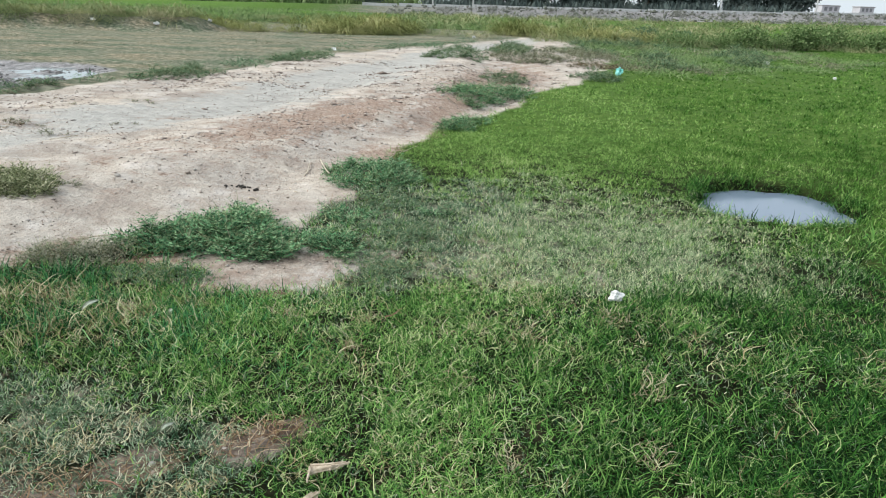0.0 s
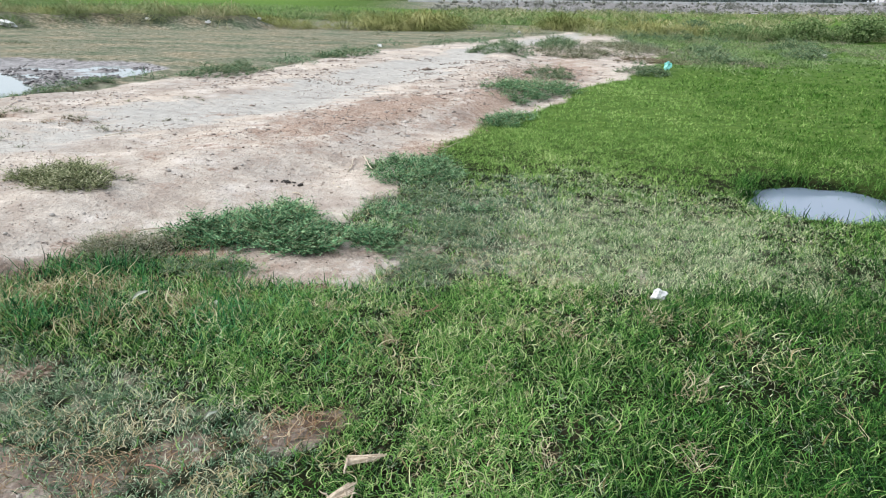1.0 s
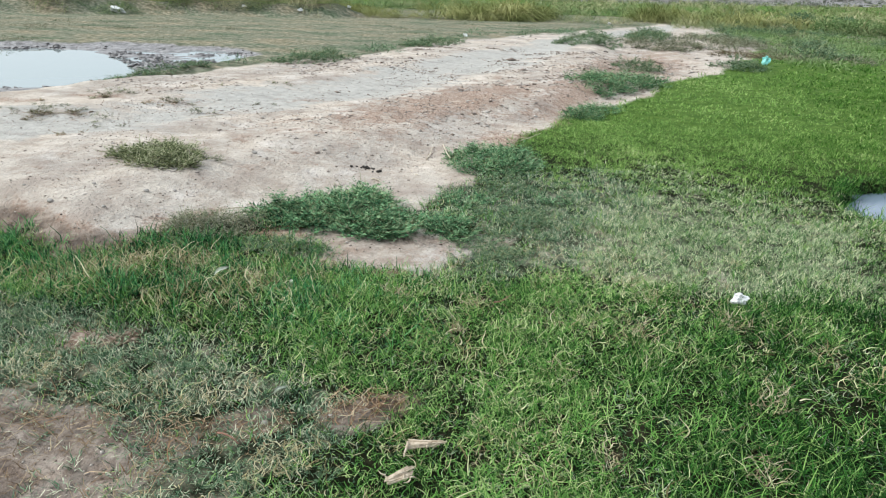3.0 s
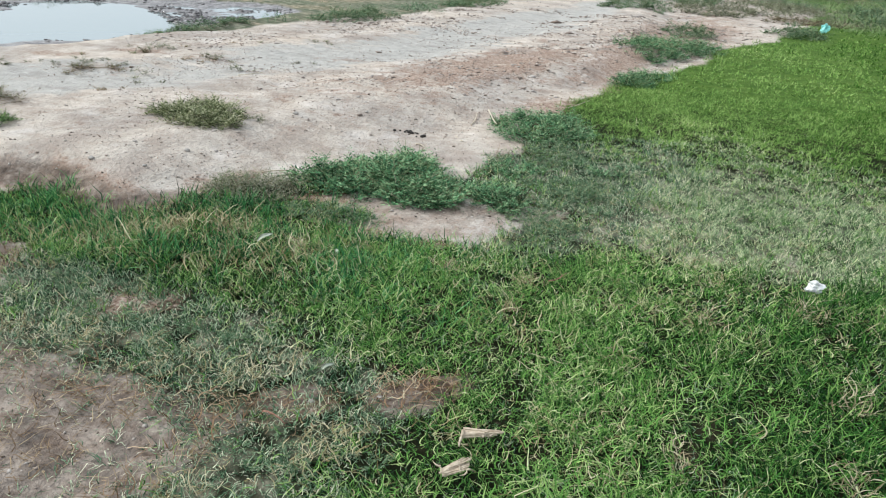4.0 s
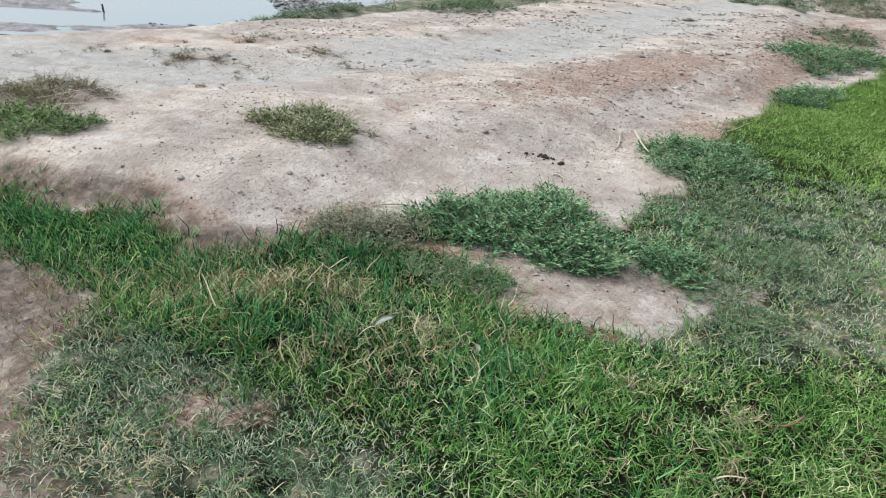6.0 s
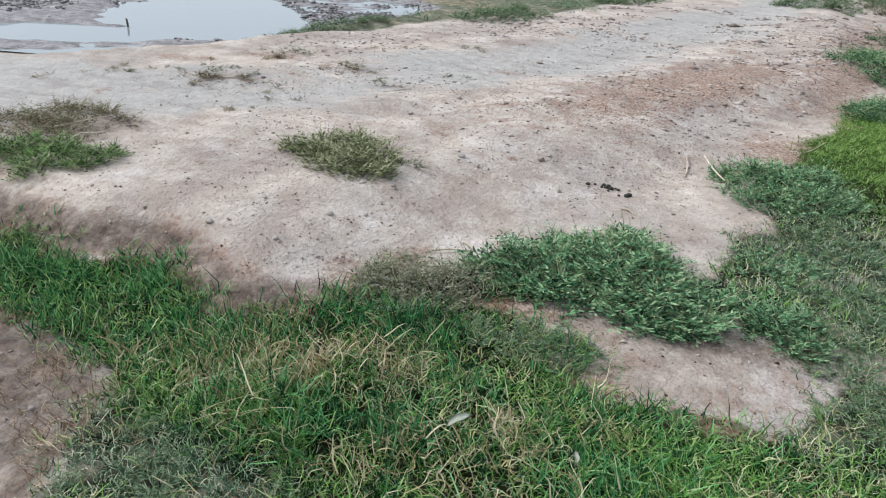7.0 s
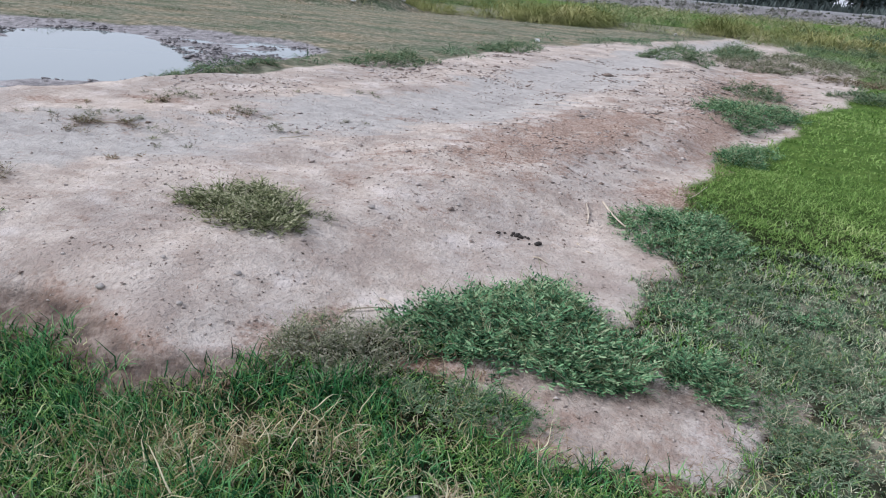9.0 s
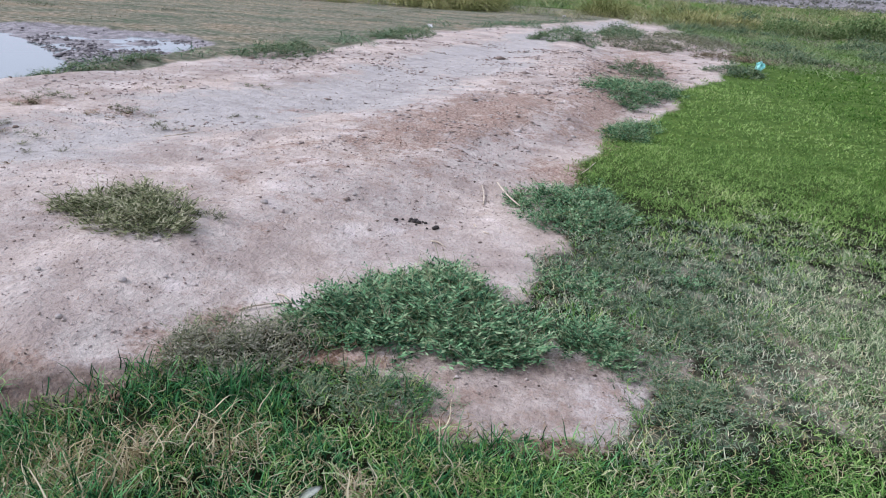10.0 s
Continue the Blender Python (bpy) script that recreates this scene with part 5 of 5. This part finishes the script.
leaf_scrap(-1.35, 3.03, 0.0, 0.05, 100, "pale dry leaf caught in the grass")
leaf_scrap(-1.02, 2.15, -0.05, 0.055, 40, "pale dry leaf caught in the grass")


def prism(bm, a, b, ra, rb, sides=5, bend=0.0, steps=4):
    """A thin tapered stick from a to b, slightly bent."""
    a, b = Vector(a), Vector(b)
    d = (b - a).normalized()
    u = d.orthogonal().normalized()
    w = d.cross(u)
    rings = []
    for i in range(steps + 1):
        f = i / steps
        c = a.lerp(b, f) + u * bend * math.sin(math.pi * f) + w * bend * 0.6 * math.sin(5 * f)
        r = ra + (rb - ra) * f
        rings.append([bm.verts.new(c + (u * math.cos(t) + w * math.sin(t)) * r) for t in (2 * math.pi * k / sides for k in range(sides))])
    for p, q in zip(rings, rings[1:]):
        for k in range(sides):
            bm.faces.new((p[k], p[(k + 1) % sides], q[(k + 1) % sides], q[k]))
    bm.faces.new(rings[0][::-1])
    bm.faces.new(rings[-1])


def wood_scrap(x, y, z, length, turn, seed, label, wide0=1.0, wide1=0.6, half=0.019):
    """Torn wood: a flat slab of close-set fibres with ragged ends and a few splinters."""
    thing = empty("wood_scrap", x, y, z, label, "wood", "splintered wood in the grass")
    thing.rotation_euler = (radians(14), radians(-4), radians(turn))
    r = random.Random(seed)
    for i in range(15):
        bm = bmesh.new()
        k = (i - 7) / 7
        e0 = -length / 2 + abs(k) * 0.008 + r.uniform(-0.003, 0.008)
        e1 = length / 2 - abs(k - 0.45) * 0.3 * length * r.uniform(0.5, 1.2)
        z0, z1 = r.uniform(-0.003, 0.004), r.uniform(-0.003, 0.009)
        prism(bm, (e0, k * half * wide0, z0 - 0.004 * k * k), (e1, k * half * wide1 + 0.006, z1 - 0.004 * k * k), r.uniform(0.0034, 0.005), r.uniform(0.0014, 0.003), 5, r.uniform(-0.003, 0.003))
        part("fibre", bm, M_WOOD, thing, smooth=False)
    for i in range(6):
        bm = bmesh.new()
        e = -length / 2 + 0.008 if i % 2 else length * r.uniform(0.0, 0.4)
        prism(bm, (e, r.uniform(-half, half), 0.003), (e + r.uniform(-0.03, 0.03), r.uniform(-2, 2) * half, r.uniform(-0.012, 0.016)), 0.004, 0.0008, 4, 0.004)
        part("splinter", bm, M_WOOD, thing, smooth=False)
    return thing


wood_scrap(-0.365, 1.935, -0.035, 0.145, 6, 4, "pale splintered piece of wood lying in the grass")
wood_scrap(-0.41, 1.75, -0.035, 0.11, 34, 9, "torn pale wood stub lying in the grass", 0.5, 1.0, 0.022)
bm = bmesh.new()
prism(bm, (-0.43, 1.925, -0.03), (-0.425, 1.86, -0.045), 0.0055, 0.003, 6, 0.006)
tagged(part("bark_strip", bm, M_WOOD, None), "thin bark strip hanging between two wood scraps", "wood")


def stick(name, ax, ay, bx, by, r, mat, label, group="", up=0.006, bend=0.01):
    cx, cy = (ax + bx) / 2, (ay + by) / 2
    za, zb, zc = settle(ax, ay, up), settle(bx, by, up), settle(cx, cy)
    bm = bmesh.new()
    prism(bm, (ax - cx, ay - cy, za - zc), (bx - cx, by - cy, zb - zc), r, r * 0.6, 6, bend)
    ob = part(name, bm, mat, None)
    ob.location = (cx, cy, zc)
    return tagged(ob, label, "stick", group)


PALE = "pale dry stick lying on bare earth"
stick("stick", -1.27, 6.66, -1.09, 6.14, 0.0075, M_TWIG, "thick pale stick leaning on a creeping bush", "pale sticks on the earth", 0.07)
for ax, ay, bx, by in ((-1.36, 6.3, -1.39, 6.72), (-2.33, 4.49, -2.22, 4.4), (-2.45, 4.27, -2.22, 4.42), (-1.4, 5.85, -1.29, 5.66),
                       (-1.65, 5.43, -1.55, 5.38), (-0.55, 7.4, -0.35, 7.9), (-4.2, 7.0, -4.0, 7.2), (-5.7, 6.45, -5.35, 6.62)):
    stick("stick", ax, ay, bx, by, 0.006, M_TWIG, PALE, "pale sticks on the earth")
for ax, ay, bx, by in ((-5.36, 4.4, -5.23, 4.78), (-5.0, 4.18, -5.07, 4.42), (-5.08, 4.44, -4.93, 4.6)):
    stick("stick", ax, ay, bx, by, 0.006, M_TWIG, "pale stick lying over brown dead weeds", "pale sticks on the earth", 0.035)
stick("twig", -1.13, 1.85, -1.03, 1.81, 0.004, M_REDTWIG, "short reddish twig on worn turf", up=0.03)
stick("twig", -0.28, 3.12, -0.2, 3.2, 0.004, M_REDTWIG, "short brown twig on green grass", up=0.06)

# stake standing in the puddle
bm = bmesh.new()
prism(bm, (0, 0, -0.15), (-0.015, 0.01, 0.11), 0.018, 0.013, 7, 0.006)
stake = part("stake", bm, M_BARK, None)
stake.location = (-8.98, 8.45, -0.04)
tagged(stake, "short dark wooden stake standing in a puddle", "stake")
bm = bmesh.new()
prism(bm, (-0.6, -0.1, 0), (-0.1, -0.02, 0), 0.018, 0.01, 6, 0.01)
log = part("branch", bm, M_BARK, None)
log.location = (-9.0, 8.44, -0.05)
tagged(log, "dark branch lying half under puddle water", "branch")

# droppings
heap = random.Random(12)
for i in range(16):
    a, d = heap.uniform(0, 6.3), abs(heap.gauss(0, 0.06))
    px, py = -1.82 + d * math.cos(a) * 1.3 + (0.18 if i > 11 else 0), 5.72 + d * math.sin(a) - (0.06 if i > 11 else 0)
    s = heap.uniform(0.009, 0.019)
    ob = part("dropping", lump_mesh(s, 0.3, i * 1.7, 2, (1, 0.85, 0.7)), M_DUNG, None)
    ob.location = (px, py, settle(px, py, s * 0.45))
    tagged(ob, "dark dried dropping on pale earth", "dung", "droppings in a heap")

# pebbles that lie singly
for px, py, s in ((-3.01, 4.24, 0.02), (-2.74, 5.44, 0.024), (-3.39, 4.18, 0.014), (-2.86, 4.37, 0.013), (-3.09, 3.87, 0.015), (-3.5, 3.86, 0.02), (-2.25, 5.86, 0.016),
                  (-0.5, 4.1, 0.01), (-2.46, 6.2, 0.016), (-1.6, 3.75, 0.008), (-3.4, 2.6, 0.014), (-3.15, 2.55, 0.012), (-1.01, 1.98, 0.012), (-0.78, 2.08, 0.011)):
    ob = part("pebble", lump_mesh(s, 0.35, px * 3, 2, (1.1, 0.9, 0.65)), M_STONE, None)
    ob.location = (px, py, settle(px, py, s * 0.35))
    tagged(ob, "small pale pebble on bare ground", "pebble", "pebbles on the ground")


# ---------------------------------------------------------------- far background
def leaf_cloud(n, rx, ry, rz, leaf, lumpy, seed):
    r = np.random.default_rng(seed)
    d = r.normal(0, 1, (n, 3))
    d /= np.linalg.norm(d, axis=1)[:, None]
    rad = r.random(n) ** 0.4
    wob = 1 + lumpy * (fbm(d[:, 0] * 2 + d[:, 2], d[:, 1] * 2 - d[:, 2], 0.7, seed) - 0.5) * 2
    c = d * (rad * wob)[:, None] * np.array([rx, ry, rz])
    al = r.normal(0, 1, (n, 3))
    al /= np.linalg.norm(al, axis=1)[:, None]
    out = r.normal(0, 1, (n, 3)) + np.array([0, 0, 0.8])
    ln = leaf * r.uniform(0.6, 1.4, n)
    return diamonds(c, al, out, ln, ln * 0.6)


def shrub(x, y, w, h, seed, mat, label, category="shrub"):
    thing = empty("shrub", x, y, settle(x, y), label, category, "shrubs at the meadow's end")
    v, t = leaf_cloud(1300, w * 1.1, w * 0.8, h * 0.5, h * 0.11, 0.7, seed)
    v[:, 2] += h * 0.5
    tagged(mesh_object("crown", v, t, mat, thing), kind="stuff")
    for i in range(4):
        bm = bmesh.new()
        a = i * 1.7 + seed
        prism(bm, (0, 0, -0.05), (w * 0.4 * math.cos(a), w * 0.4 * math.sin(a), h * 0.6), 0.03, 0.012, 5, 0.04)
        part("stem", bm, M_STEM, thing)
    return thing


far = random.Random(5)
for i in range(18):
    sx = 12.5 + i * 1.25 + far.uniform(-0.4, 0.4)
    shrub(sx, 41.5 + 0.32 * (sx - 19) + far.uniform(-0.8, 1.2), far.uniform(0.8, 1.3), far.uniform(0.9, 1.5) * (0.6 + 0.4 * min(i, 5) / 5), i + 3, M_SHRUB, "dense dark green shrub beyond the meadow")
for sx, sy, w, h in ((12.5, 46, 0.9, 1.0), (14.6, 44.5, 0.7, 0.8), (9.5, 48, 0.8, 0.8)):
    shrub(sx, sy, w, h, int(sx * 7), M_WEED, "olive shrub among far reeds")
shrub(-16.5, 145, 3.0, 3.6, 77, M_HAZY_TREE, "dark rounded shrub standing alone in the crop")


def tree(x, y, h, seed):
    z = settle(x, y)
    thing = empty("tree", x, y, z, "dark tree in a distant roadside row", "tree", "row of roadside trees")
    r = random.Random(seed)
    bm = bmesh.new()
    prism(bm, (0, 0, -0.3), (r.uniform(-0.4, 0.4), r.uniform(-0.4, 0.4), h * 0.75), 0.22, 0.07, 7, 0.15, 6)
    for i in range(6):
        a, zz = r.uniform(0, 6.3), h * r.uniform(0.25, 0.6)
        prism(bm, (0, 0, zz), (h * 0.2 * math.cos(a), h * 0.2 * math.sin(a), zz + h * 0.22), 0.09, 0.03, 5, 0.08)
    part("trunk", bm, M_BARK, thing)
    geo = []
    for i in range(7):
        v, t = leaf_cloud(260, h * 0.2, h * 0.2, h * 0.2, 0.9, 0.5, seed * 10 + i)
        a = r.uniform(0, 6.3)
        geo.append((v + np.array([h * 0.16 * math.cos(a), h * 0.16 * math.sin(a), h * (0.08 + 0.115 * i)]), t))
    v, t = join_geo(geo)
    tagged(mesh_object("crown", v, t, M_HAZY_TREE, thing), kind="stuff")


for i in range(20):
    tx = 4 + i * 3.75 + far.uniform(-1.2, 1.2)
    tree(tx, 150 + 0.1 * tx + far.uniform(-4, 4), far.uniform(9, 13), 40 + i)

M_WALL = plain_material("far_plaster", (0.46, 0.44, 0.46), (0.56, 0.54, 0.56), 0.6, 0.9)
M_ROOF = plain_material("far_roof", (0.3, 0.28, 0.28), (0.4, 0.38, 0.38), 0.8, 0.9)
M_DARK = plain_material("far_opening", (0.16, 0.16, 0.17), (0.24, 0.24, 0.25), 2, 0.6)
M_CONCRETE = plain_material("concrete", (0.5, 0.5, 0.5), (0.66, 0.66, 0.65), 1.5, 0.9)


def block(bm, cx, cy, cz, sx, sy, sz):
    m = Matrix.Translation((cx, cy, cz)) @ Matrix.Diagonal((sx, sy, sz, 1))
    bmesh.ops.create_cube(bm, size=1, matrix=m)


def house(x, y, w, deep, h, label):
    z = settle(x, y)
    thing = empty("house", x, y, z, label, "house", "flat-roofed houses far off")
    bm = bmesh.new()
    block(bm, 0, 0, h / 2 - 0.3, w, deep, h + 0.6)
    part("wall", bm, M_WALL, thing, smooth=False)
    bm = bmesh.new()
    block(bm, 0, 0, h + 0.12, w + 0.3, deep + 0.3, 0.24)
    part("roof", bm, M_ROOF, thing, smooth=False)
    for k in (-0.28, 0.0, 0.28):
        bm = bmesh.new()
        block(bm, k * w, -deep / 2 - 0.03, h * 0.62, w * 0.16, 0.1, h * 0.5)
        part("window", bm, M_DARK, thing, smooth=False)


house(106.6, 205, 5.0, 4.0, 2.0, "small flat-roofed house of pinkish plaster")
house(118.0, 207, 4.0, 4.0, 1.8, "low flat-roofed house of grey plaster")

# low wall along the road on the bank, with posts
wall = empty("road_wall", 40, 122, settle(40, 124), "pale low concrete wall along the road on the bank", "wall", kind="structure")
for i in range(24):
    bm = bmesh.new()
    x0 = -12 + i * 6
    block(bm, x0 - 40, 0.1 * (x0 - 40), settle(x0, 120 + 0.1 * x0) - wall.location.z + 0.16, 5.7, 0.25, 0.5)
    part("wall_segment", bm, M_CONCRETE, wall, smooth=False)
for px, hh in ((-3.5, 6), (3.5, 6.5), (48, 7), (66, 7)):
    bm = bmesh.new()
    prism(bm, (0, 0, -0.3), (0, 0, hh), 0.14, 0.1, 8)
    ob = part("utility_pole", bm, M_CONCRETE, None)
    ob.location = (px, 124 + 0.1 * px, settle(px, 124 + 0.1 * px))
    tagged(ob, "pale concrete pole beside the distant road", "pole", "poles along the road")

# rubble and dry scrub on the bank
cx, cy = scatter(-10, 110, 100, 130, 0.6, lambda x, y: fade(98, 104, y - 0.1 * x) * (1 - fade(118, 121, y - 0.1 * x)))
M_RUBBLE = blade_material("rubble", [(0.0, (0.14, 0.15, 0.12)), (0.8, (0.22, 0.22, 0.19)), (1.0, (0.32, 0.31, 0.28))], 0.3, 0.9, 0.1)
lumps("rubble", M_RUBBLE, "grey rubble and dry scrub on the road bank", cx, cy, rng.uniform(0.1, 0.4, len(cx)), 0.7, "rubble")
bx, by = scatter(-10, 100, 98, 128, 0.3, lambda x, y: fade(97, 100, y - 0.1 * x) * (1 - fade(112, 117, y - 0.1 * x)) * fade(0.3, 0.55, fbm(x, y, 7.0, 135)))
clumps("bank_scrub", M_RUBBLE, "grey dry scrub on the slope of the road bank", bx, by, rng.uniform(0.5, 1.2, len(bx)), 40, 0.09, "scrub", 0.8)
far_stuff("roadside_scrub", M_HAZY_TREE, "dark scrub under the distant trees", [(-6, 68, 140, 152, 2.6)], lambda x, y: fade(0.2, 0.5, fbm(x, y, 6.0, 131)), 1.8, 0.5, 0.2, 0.4, "scrub")
